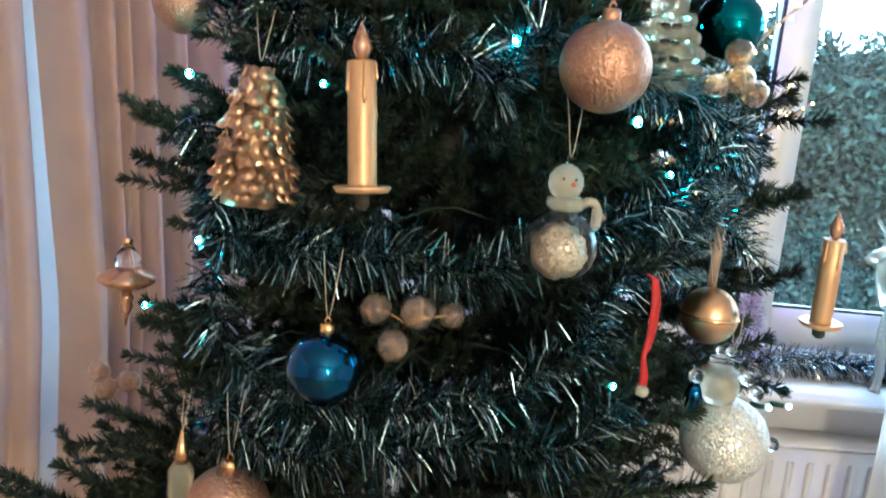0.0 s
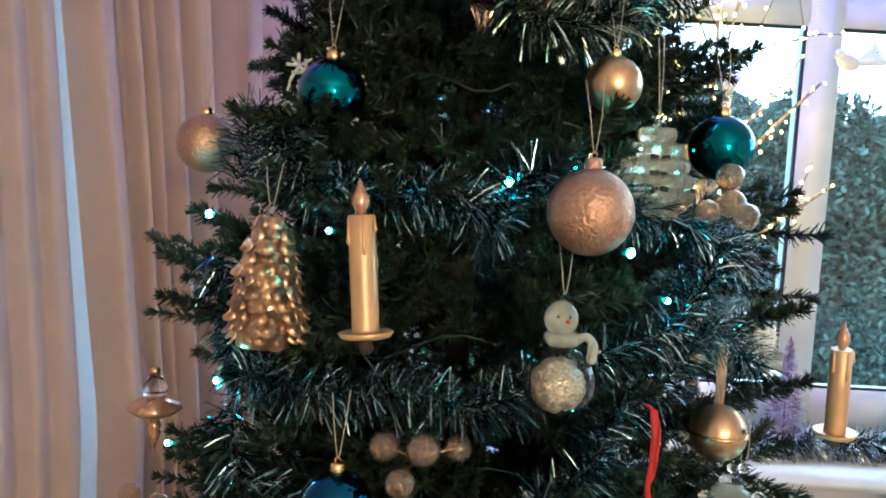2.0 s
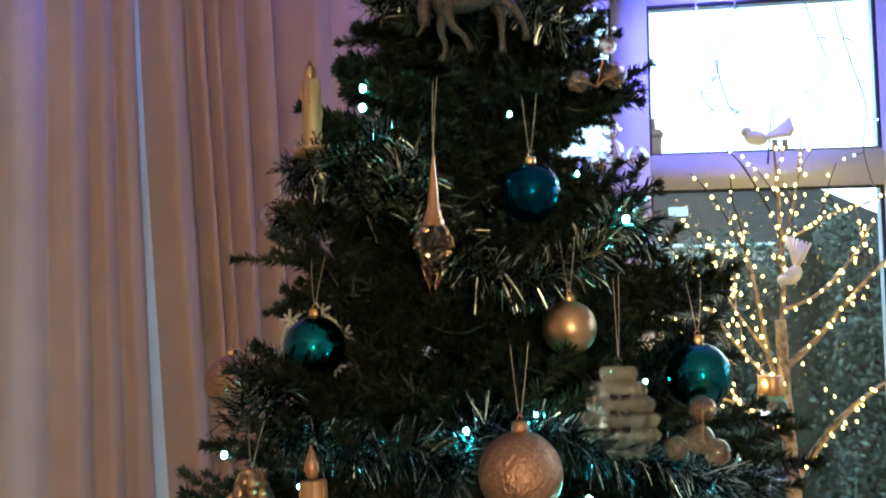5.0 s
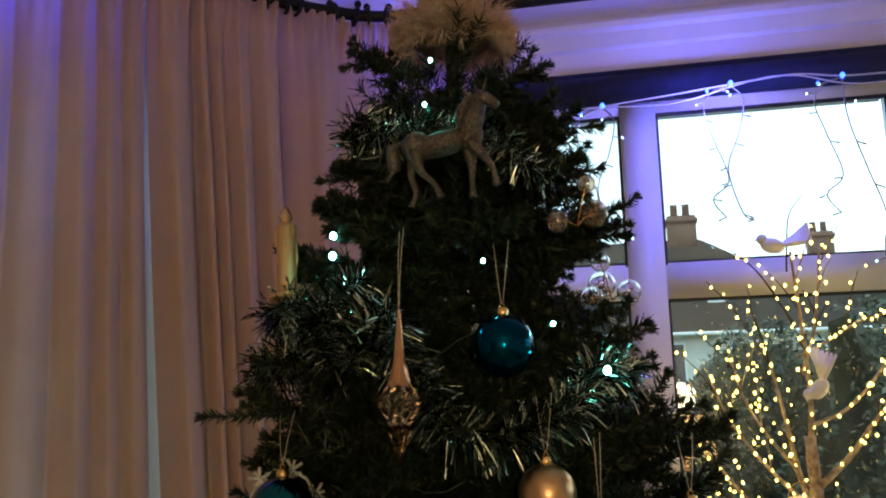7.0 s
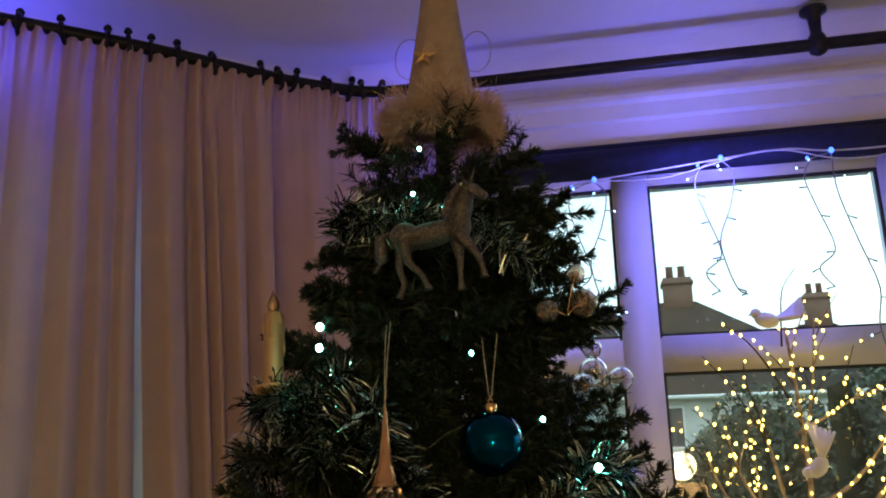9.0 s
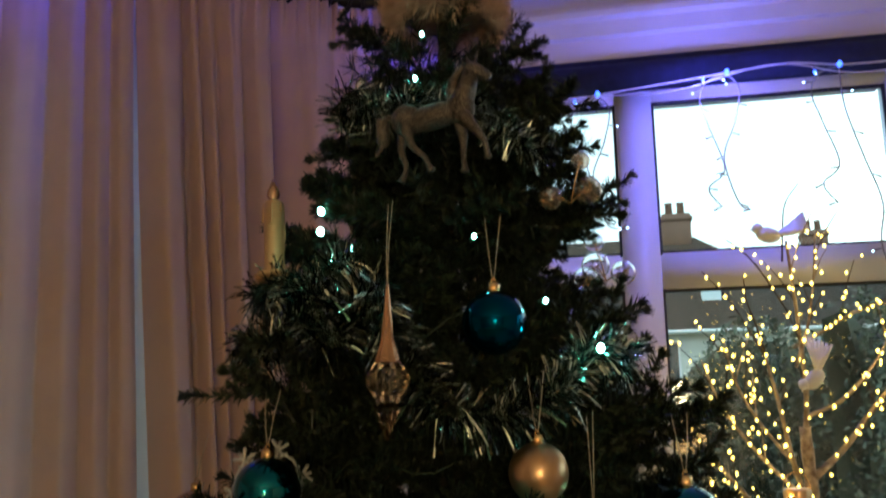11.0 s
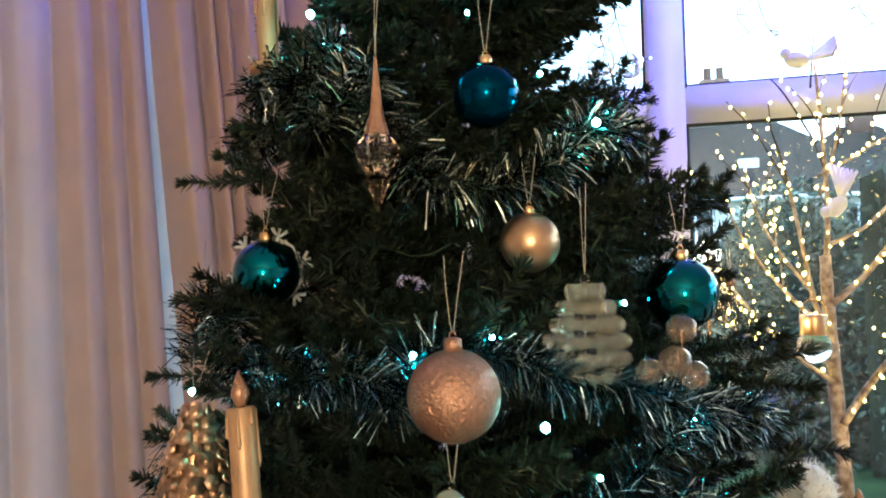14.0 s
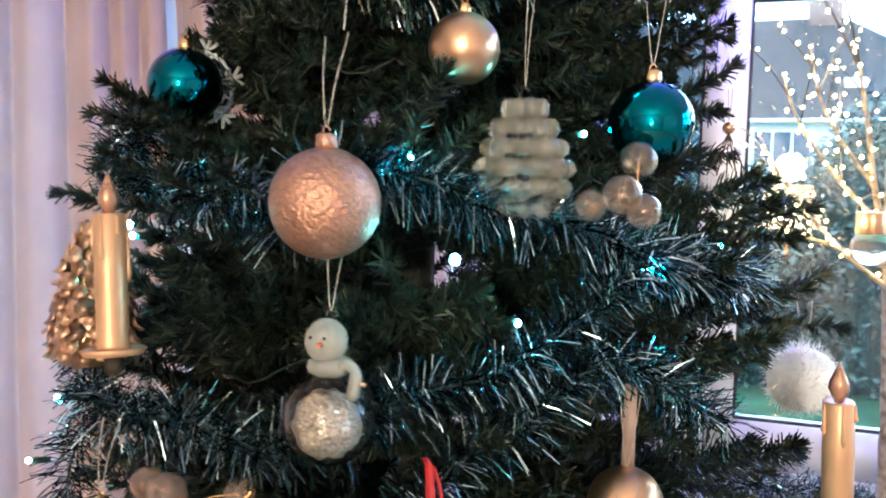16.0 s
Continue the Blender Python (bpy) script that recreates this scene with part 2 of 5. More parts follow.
def lathe(bm, profile, seg=32, place=(0, 0, 0), wave=None):
    rings = []
    for r, z in profile:
        ring = []
        for k in range(seg):
            a = 2 * math.pi * k / seg
            rr = r * (1 + (wave(a, z) if wave else 0))
            ring.append(bm.verts.new((place[0] + rr * math.cos(a), place[1] + rr * math.sin(a), place[2] + z)))
        rings.append(ring)
    for a, b in zip(rings, rings[1:]):
        for k in range(seg):
            bm.faces.new((a[k], a[(k + 1) % seg], b[(k + 1) % seg], b[k]))
    bm.faces.new(rings[0][::-1])
    bm.faces.new(rings[-1])
    return bm


def tube(bm, pts, radii, seg=6):
    pts = [Vector(p) for p in pts]
    n = len(pts)
    if not isinstance(radii, (list, tuple)):
        radii = [radii] * n
    rings, side = [], None
    for i, p in enumerate(pts):
        d = (pts[min(i + 1, n - 1)] - pts[max(i - 1, 0)]).normalized()
        if side is None:
            side = d.orthogonal().normalized()
        side = (side - d * side.dot(d)).normalized()
        up = d.cross(side)
        rings.append([bm.verts.new(p + radii[i] * (math.cos(2 * math.pi * k / seg) * side + math.sin(2 * math.pi * k / seg) * up)) for k in range(seg)])
    for a, b in zip(rings, rings[1:]):
        for k in range(seg):
            bm.faces.new((a[k], a[(k + 1) % seg], b[(k + 1) % seg], b[k]))
    bm.faces.new(rings[0][::-1])
    bm.faces.new(rings[-1])
    return bm


def ball(bm, place, r, seg=24, squash=(1, 1, 1), turn=(0, 0, 0)):
    m = pose(*place, *turn) @ Matrix.Diagonal((r * squash[0], r * squash[1], r * squash[2], 1))
    bmesh.ops.create_uvsphere(bm, u_segments=seg, v_segments=max(6, seg * 2 // 3), radius=1, matrix=m)
    return bm


def shell(bm, place, r, seg=28, wall=0.05):
    """A hollow ball: an outer skin and an inner one that faces inwards."""
    ball(bm, place, r, seg)
    inner = bmesh.new()
    ball(inner, place, r * (1 - wall), seg)
    bmesh.ops.reverse_faces(inner, faces=inner.faces)
    tmp = bpy.data.meshes.new("inner")
    inner.to_mesh(tmp)
    inner.free()
    bm.from_mesh(tmp)
    bpy.data.meshes.remove(tmp)
    return bm


def spline(pts, n):
    """Points along a smooth curve through pts."""
    pts = [Vector(p) for p in pts]
    ext = [2 * pts[0] - pts[1], *pts, 2 * pts[-1] - pts[-2]]
    out = []
    for i in range(1, len(ext) - 2):
        a, b, c, d = ext[i - 1:i + 3]
        for k in range(n):
            t = k / n
            out.append(0.5 * (2 * b + (c - a) * t + (2 * a - 5 * b + 4 * c - d) * t * t + (3 * b - a - 3 * c + d) * t ** 3))
    return out + [pts[-1]]


def structure(ob, label, category):
    return tagged(ob, label, category, kind="structure")


# ---- the bay and the room ----
CEIL = 2.80
GLASS_Y = 2.159
OUT = 2.36
bm = bmesh.new()
box(bm, (-3.4, -3.2, -0.12), (3.6, 2.5, 0.0))
structure(part("floor", bm, CARPET, smooth=False), "beige carpeted floor of the living room", "floor")
bm = bmesh.new()
box(bm, (-3.4, -3.2, CEIL), (3.6, 2.5, CEIL + 0.15))
structure(part("ceiling", bm, CEILING, smooth=False), "white painted ceiling lit blue by fairy lights", "ceiling")


def wall_run(name, a, b, z0, z1, thick, label):
    """A wall whose inner face runs from a to b, its thickness on the left of that way."""
    a, b = Vector((*a, 0)), Vector((*b, 0))
    d = (b - a).normalized()
    o = Vector((-d.y, d.x, 0)) * thick
    bm = bmesh.new()
    low = [bm.verts.new(p + Vector((0, 0, z0))) for p in (a, b, b + o, a + o)]
    top = [bm.verts.new(p + Vector((0, 0, z1))) for p in (a, b, b + o, a + o)]
    bm.faces.new(low[::-1])
    bm.faces.new(top)
    for k in range(4):
        bm.faces.new((low[k], low[(k + 1) % 4], top[(k + 1) % 4], top[k]))
    bmesh.ops.recalc_face_normals(bm, faces=bm.faces)
    return structure(part(name, bm, PLASTER, smooth=False), label, "wall")


W_FACE = 2.10
wall_run("wall_bay_below", (2.0, W_FACE), (-0.42, W_FACE), 0.0, 0.81, -0.26, "pale plaster wall under the bay window")
wall_run("wall_bay_above", (2.0, W_FACE), (-0.42, W_FACE), 2.535, CEIL, -0.26, "pale plaster wall over the bay window")
wall_run("wall_bay_pier", (-0.27, W_FACE), (-0.42, W_FACE), 0.81, 2.535, -0.26, "pale plaster pier beside the bay window")
BAY_A, BAY_D = Vector((-0.42, W_FACE)), (Vector((-1.85, 0.92)) - Vector((-0.42, W_FACE))).normalized()
for name, u0, u1, z0, z1, label in (("wall_bay_side_pier", 0.0, 0.40, 0.81, 2.535, "plaster pier of the bay behind the curtain"),
                                    ("wall_bay_side_end", 1.76, 1.854, 0.81, 2.535, "narrow plaster pier at the end of the bay"),
                                    ("wall_bay_side_below", 0.0, 1.854, 0.0, 0.81, "plaster wall under the curtained bay window"),
                                    ("wall_bay_side_above", 0.0, 1.854, 2.535, CEIL, "plaster wall over the curtained bay window")):
    wall_run(name, BAY_A + BAY_D * u0, BAY_A + BAY_D * u1, z0, z1, -0.26, label)
curtained = structure(thing("window_3", (-0.42, W_FACE, 0), "white plastic side window behind the drawn curtain", "window", turn=(0, 0, math.degrees(math.atan2(BAY_D.y, BAY_D.x)))), "", "")
for x0, x1 in ((0.40, 0.46), (1.09, 1.17), (1.69, 1.76)):
    part("mullion", box(bmesh.new(), (x0, -0.10, 0.81), (x1, -0.03, 2.535), 0.005), UPVC, curtained)
for x0, x1 in ((0.4605, 1.0895), (1.1705, 1.6895)):
    for piece, z0, z1 in (("transom", 1.94, 2.03), ("bottom_rail", 0.81, 1.0), ("head", 2.43, 2.535)):
        part(piece, box(bmesh.new(), (x0, -0.10, z0), (x1, -0.032, z1), 0.005), UPVC, curtained)
    for z0, z1 in ((1.0, 1.94), (2.03, 2.43)):
        g = part("pane", box(bmesh.new(), (x0, -0.066, z0), (x1, -0.06, z1)), GLASS, curtained, smooth=False)
        g.visible_shadow = False
wall_run("wall_bay_end_below", (3.0, 0.92), (2.0, W_FACE), 0.0, 0.81, -0.26, "plaster wall under the far bay window")
wall_run("wall_bay_end_above", (3.0, 0.92), (2.0, W_FACE), 2.535, CEIL, -0.26, "plaster wall over the far bay window")
side = structure(thing("window_2", (2.0, W_FACE, 0), "white plastic side window of the bay", "window", turn=(0, 0, -49.7)), "", "")
for x0, x1 in ((0.0, 0.08), (0.74, 0.82), (1.46, 1.547)):
    part("mullion", box(bmesh.new(), (x0, 0.03, 0.81), (x1, 0.10, 2.535), 0.005), UPVC, side)
for x0, x1 in ((0.0805, 0.7395), (0.8205, 1.4595)):
    part("transom", box(bmesh.new(), (x0, 0.032, 1.94), (x1, 0.10, 2.03), 0.005), UPVC, side)
    part("bottom_rail", box(bmesh.new(), (x0, 0.032, 0.81), (x1, 0.10, 1.0), 0.005), UPVC, side)
    part("head", box(bmesh.new(), (x0, 0.032, 2.43), (x1, 0.10, 2.535), 0.005), UPVC, side)
    for z0, z1 in ((1.0, 1.94), (2.03, 2.43)):
        g = part("pane", box(bmesh.new(), (x0, 0.06, z0), (x1, 0.066, z1)), GLASS, side, smooth=False)
        g.visible_shadow = False
wall_run("wall_west_return", (-1.85, 0.92), (-3.2, 0.92), 0.0, CEIL, -0.2, "plaster wall beside the bay")
wall_run("wall_west", (-3.2, 0.92), (-3.2, -3.0), 0.0, CEIL, -0.2, "plaster side wall of the room")
wall_run("wall_south", (-3.2, -3.0), (3.4, -3.0), 0.0, CEIL, -0.2, "plaster back wall of the room")
wall_run("wall_east", (3.4, -3.0), (3.4, 0.92), 0.0, CEIL, -0.2, "plaster end wall of the room")
wall_run("wall_east_return", (3.4, 0.92), (3.0, 0.92), 0.0, CEIL, -0.2, "plaster wall beside the bay")

# stepped moulding over the window and the cove under the ceiling
bm = bmesh.new()
prof = [(2.10, 2.60), (2.085, 2.605), (2.085, 2.645), (2.068, 2.652), (2.068, 2.668), (2.10, 2.672)]
a = [bm.verts.new((-0.40, y, z)) for y, z in prof]
b = [bm.verts.new((2.0, y, z)) for y, z in prof]
for k in range(len(prof)):
    bm.faces.new((a[k], a[(k + 1) % len(prof)], b[(k + 1) % len(prof)], b[k]))
bm.faces.new(a)
bm.faces.new(b[::-1])
bmesh.ops.recalc_face_normals(bm, faces=bm.faces)
structure(part("trim_lintel", bm, UPVC, smooth=False), "white stepped moulding over the window", "moulding")
bm = bmesh.new()
cove = [(2.097, 2.70)] + [(2.097 - 0.11 + 0.11 * math.cos(radians(k * 15)), 2.70 + 0.10 * math.sin(radians(k * 15)) - 0.001) for k in range(1, 7)] + [(2.097, 2.799)]
a = [bm.verts.new((-0.40, y, z)) for y, z in cove]
b = [bm.verts.new((2.0, y, z)) for y, z in cove]
for k in range(len(cove)):
    bm.faces.new((a[k], a[(k + 1) % len(cove)], b[(k + 1) % len(cove)], b[k]))
bm.faces.new(a)
bm.faces.new(b[::-1])
bmesh.ops.recalc_face_normals(bm, faces=bm.faces)
structure(part("trim_cove", bm, CEILING, smooth=False), "white coving along the ceiling", "coving")

# ---- the window ----
WIN = structure(thing("window_1", (0, GLASS_Y, 0), "white plastic bay window with transom and mullions", "window"), "", "")
MULL = [(-0.27, -0.20), (0.288, 0.380), (0.945, 1.030), (1.60, 1.685), (1.93, 2.0)]
for k, (x0, x1) in enumerate(MULL):
    part("mullion", box(bmesh.new(), (x0, -0.035, 0.90), (x1, 0.05, 2.53), 0.006), UPVC, WIN)
for x0, x1 in ((-0.20, 0.288), (0.380, 0.945), (1.030, 1.60), (1.685, 1.93)):
    part("transom", box(bmesh.new(), (x0 + 0.0005, -0.033, 1.940), (x1 - 0.0005, 0.05, 2.030), 0.006), UPVC, WIN)
    part("bottom_rail", box(bmesh.new(), (x0 + 0.0005, -0.033, 0.90), (x1 - 0.0005, 0.05, 1.005), 0.006), UPVC, WIN)
    part("head", box(bmesh.new(), (x0 + 0.0005, -0.033, 2.432), (x1 - 0.0005, 0.05, 2.53), 0.006), UPVC, WIN)
    for z0, z1 in ((1.005, 1.940), (2.030, 2.432)):
        g = part("pane", box(bmesh.new(), (x0 + 0.001, -0.003, z0 + 0.001), (x1 - 0.001, 0.003, z1 - 0.001)), GLASS, WIN, smooth=False)
        g.visible_shadow = False
        bm = bmesh.new()
        w = 0.007
        box(bm, (x0, -0.014, z0), (x0 + w, -0.004, z1))
        box(bm, (x1 - w, -0.014, z0), (x1, -0.004, z1))
        box(bm, (x0 + w, -0.014, z0), (x1 - w, -0.004, z0 + w))
        box(bm, (x0 + w, -0.014, z1 - w), (x1 - w, -0.004, z1))
        part("gasket", bm, GASKET, WIN, "black rubber gasket", smooth=False)

bm = bmesh.new()
box(bm, (-0.42, 1.90, 0.812), (2.0, 2.20, 0.845), 0.008)
structure(part("window_sill", bm, UPVC), "deep white window sill", "sill")
bm = bmesh.new()
box(bm, (-0.42, 2.12, 0.8455), (2.0, 2.2, 0.90), 0.004)
structure(part("trim_sill", bm, UPVC), "white board under the window frame", "trim")

# rolled-up blind
bl = thing("roller_blind", (0.85, 2.072, 2.478), "navy roller blind rolled up over the window", "blind")
bm = bmesh.new()
tube(bm, [(-1.1, 0, 0), (1.13, 0, 0)], 0.038, 24)
part("roll", bm, NAVY, bl)
part("cassette", box(bmesh.new(), (-1.1, 0.0, 0.030), (1.13, 0.026, 0.055), 0.003), NAVY, bl)

# radiator under the sill
rad = thing("radiator", (1.1, 2.03, 0.09), "white enamelled panel radiator under the sill", "radiator")
part("top_grille", box(bmesh.new(), (-0.6, -0.055, 0.585), (0.6, 0.05, 0.60), 0.003), RADIATOR, rad)
part("front_panel", box(bmesh.new(), (-0.6, -0.05, 0.0), (0.6, -0.03, 0.584), 0.006), RADIATOR, rad)
part("back_panel", box(bmesh.new(), (-0.6, 0.03, 0.0), (0.6, 0.05, 0.584), 0.006), RADIATOR, rad)
for k in range(22):
    part("rib", box(bmesh.new(), (-0.58 + k * 0.0545, -0.0535, 0.03), (-0.56 + k * 0.0545, -0.0505, 0.55), 0.002), RADIATOR, rad)
for x in (-0.5, 0.5):
    part("foot", box(bmesh.new(), (x - 0.02, -0.03, -0.09), (x + 0.02, 0.029, 0.02)), RADIATOR, rad)

# ---- curtain pole and curtains ----
RAIL = [(-1.75, 0.79), (-1.30, 1.16), (-1.02, 1.39), (-0.77, 1.59), (-0.53, 1.81), (-0.43, 1.885), (-0.33, 1.94), (-0.20, 1.955), (0.2, 1.955), (0.8, 1.955), (1.9, 1.955)]
RAIL_Z = 2.692
pole = thing("curtain_pole", (0, 0, RAIL_Z), "black iron curtain pole bent round the bay", "curtain pole")
part("rod", tube(bmesh.new(), spline([(x, y, 0) for x, y in RAIL], 6), 0.0155, 12), POLE, pole)
for x, y in ((0.80, 1.955), (-1.15, 1.283)):
    bm = bmesh.new()
    lathe(bm, [(0.012, 0.095), (0.032, 0.094), (0.032, 0.086), (0.016, 0.075), (0.013, 0.03), (0.02, 0.02), (0.024, 0.0), (0.02, -0.02), (0.008, -0.028)], 18, (x, y, 0))
    part("bracket", bm, POLE, pole)
rail_line = spline([(x, y, 0) for x, y in RAIL], 24)


def along(s0, s1, n):
    """Evenly spaced points of the pole between two shares of its length, with the way there."""
    acc = [0.0]
    for p, q in zip(rail_line, rail_line[1:]):
        acc.append(acc[-1] + (q - p).length)
    out = []
    for k in range(n):
        want = (s0 + (s1 - s0) * k / (n - 1))
        i = min(max(int(np.searchsorted(acc, want)) - 1, 0), len(rail_line) - 2)
        f = (want - acc[i]) / max(acc[i + 1] - acc[i], 1e-6)
        p = rail_line[i].lerp(rail_line[i + 1], f)
        d = (rail_line[i + 1] - rail_line[i]).normalized()
        out.append((p, d, want))
    return out


random.seed(4)
RING = None
s = 0.02
while s < 1.92:
    (p, d, _), = along(s, s + 0.01, 2)[:1]
    if RING is None:
        bm = bmesh.new()
        pts = [(0, 0.023 * math.cos(2 * math.pi * k / 20), 0.023 * math.sin(2 * math.pi * k / 20)) for k in range(21)]
        tube(bm, pts, 0.0055, 6)
        lathe(bm, [(0.003, 0.026), (0.009, 0.028), (0.010, 0.034), (0.006, 0.041), (0.001, 0.043)], 10)
        RING = part("ring", bm, POLE, pole)
        ob = RING
    else:
        ob = new("ring", RING.data)
        ob.parent = pole
    ob.matrix_local = pose(p.x, p.y, -0.004, random.uniform(-20, 20), random.uniform(-12, 12), math.degrees(math.atan2(d.y, d.x)) + random.uniform(-15, 15))
    s += random.choice((0.035, 0.05, 0.09, 0.06, 0.12))


def curtain(name, folds, depth, seed, label, z_top, mat=None, back=0.0, taper=(0.0, 0.0), ruffle=0.009):
    """Cloth hung from the pole. folds: where its valleys lie along the pole. taper: how far its two edges draw in towards the floor."""
    rng = random.Random(seed)
    s0, s1 = folds[0], folds[-1]
    n, rows = int((s1 - s0) / 0.0035), 44
    cuts = [(a, b - a, min(1.25, 0.35 + 5.5 * (b - a)) * rng.uniform(0.85, 1.15), rng.uniform(-0.07, 0.07), rng.uniform(0.6, 1.1)) for a, b in zip(folds, folds[1:])]
    verts, faces = [], []
    for j in range(rows + 1):
        v = j / rows
        z = z_top + (0.03 - z_top) * (v ** 1.5)
        head = min(1.0, max(0.0, 1.35 - (z_top - z) / 0.085))
        draw = min(1.0, max(0.0, (z_top - z - 0.08) / 1.6))
        line = along(s0 + taper[0] * draw, s1 - taper[1] * draw, n)
        for i, (p, d, _) in enumerate(line):
            want = s0 + (s1 - s0) * i / (n - 1)
            k = max(q for q, c in enumerate(cuts) if c[0] <= want + 1e-6)
            c0, w, amp, lean, sharp = cuts[k]
            u = min(1.0, (want - c0) / w)
            fold = 0.55 - abs(math.sin(math.pi * min(1.0, max(0.0, u + lean * math.sin(3 * v) * math.sin(math.pi * u))))) ** sharp + 0.06 * math.sin(math.pi * 4 * u + 2 * k) * math.sin(math.pi * u)
            off = depth * amp * fold * min(1.0, 0.25 + 2.2 * v)
            gather = math.sin(want * 2 * math.pi / 0.031 + 1.3 * math.sin(want * 23 + seed))
            off += ruffle * gather * head + 0.35 * ruffle * gather * math.exp(-max(0.0, z_top - z - 0.09) / 0.16)
            off -= 0.004 if z_top - z < 0.085 else 0.0
            off += 0.013 * noise.noise(Vector((want * 7, z * 0.8, seed))) + 0.004 * noise.noise(Vector((want * 26, z * 2.2, seed + 4)))
            off -= 0.20 * draw * min(1.0, max(0.0, (1.95 - want) / 0.35))
            nrm = Vector((-d.y, d.x, 0))
            top = 0.006 * math.sin(want * 31 + 2) + 0.004 * gather if j == 0 else 0
            verts.append((p.x + nrm.x * (off + back), p.y + nrm.y * (off + back), z + top))
    for j in range(rows):
        for i in range(n - 1):
            a = j * n + i
            faces.append((a, a + 1, a + n + 1, a + n))
    ob = part_py(name, verts, faces, mat or CURTAIN, smooth=True)
    return tagged(ob, label, "curtain")


curtain("curtain", [0.02, 0.17, 0.36, 0.50, 0.68, 0.80, 0.93, 1.0, 1.09, 1.165, 1.215, 1.262], 0.055, 3, "long cream curtain glowing with daylight on a black pole", 2.684, taper=(0.0, -0.058))
curtain("curtain", [1.269, 1.375, 1.412, 1.447, 1.51, 1.59, 1.76], 0.085, 5, "cream curtain gathered in tight pleats on a black pole", 2.684, taper=(0.088, 0.0))
curtain("curtain", [1.735, 1.82, 1.92, 2.02, 2.16], 0.02, 8, "pale cream curtain end gathered beside the window", 2.668)
curtain("net_curtain", [1.12, 1.18, 1.24, 1.30, 1.36, 1.42, 1.48], 0.012, 9, "thin white net hung behind the cream curtains", 2.66, VOILE, 0.055)
RIGHT_END = thing("voile_panel", (1.18, 1.80, 0.02), "white voile panel hanging beside the window sill", "curtain")
bm = bmesh.new()
vs = []
for j in range(25):
    vs.append([bm.verts.new((0.30 * i / 40, 0.018 * math.sin(i * 0.9) + 0.006 * math.sin(i * 0.31 + j * 0.2), j * 0.048)) for i in range(41)])
for j in range(24):
    for i in range(40):
        bm.faces.new((vs[j][i], vs[j][i + 1], vs[j + 1][i + 1], vs[j + 1][i]))
part("cloth", bm, VOILE, RIGHT_END)
# ---- standing lamp in the room behind ----
sl = thing("floor_lamp", (0.7, -2.1, 0), "brass floor lamp with a warm linen shade", "floor lamp")
part("base", lathe(bmesh.new(), [(0.13, 0.0), (0.13, 0.02), (0.02, 0.035)], 24), GOLD, sl)
part("stem", tube(bmesh.new(), [(0, 0, 0.03), (0, 0, 1.45)], 0.011, 10), GOLD, sl)
bm = bmesh.new()
seg = 32
r0 = [bm.verts.new((0.22 * math.cos(2 * math.pi * k / seg), 0.22 * math.sin(2 * math.pi * k / seg), 1.32)) for k in range(seg)]
r1 = [bm.verts.new((0.15 * math.cos(2 * math.pi * k / seg), 0.15 * math.sin(2 * math.pi * k / seg), 1.62)) for k in range(seg)]
for k in range(seg):
    bm.faces.new((r0[k], r0[(k + 1) % seg], r1[(k + 1) % seg], r1[k]))
part("shade", bm, SHADE, sl)
lamp("lamp_bulb", "POINT", pose(0.7, -2.1, 1.74), 26, (1.0, 0.64, 0.34), 0.10)


# ---- outside ----
bm = bmesh.new()
n = 40
grid = [[None] * (n + 1) for _ in range(n + 1)]
for i in range(n + 1):
    for j in range(n + 1):
        x = (i / n - 0.5) * 600
        y = -8 + 510 * (j / n) ** 2
        grid[i][j] = bm.verts.new((x, y, -0.35 + 1.55 * min(1.0, max(0.0, (y - 11) / 14)) + (0.05 * noise.noise(Vector((x * 0.2, y * 0.2, 0))) if y > 4 else 0)))
for i in range(n):
    for j in range(n):
        bm.faces.new((grid[i][j], grid[i + 1][j], grid[i + 1][j + 1], grid[i][j + 1]))
structure(part("ground", bm, GRASS), "rough green lawn outside the window", "ground")


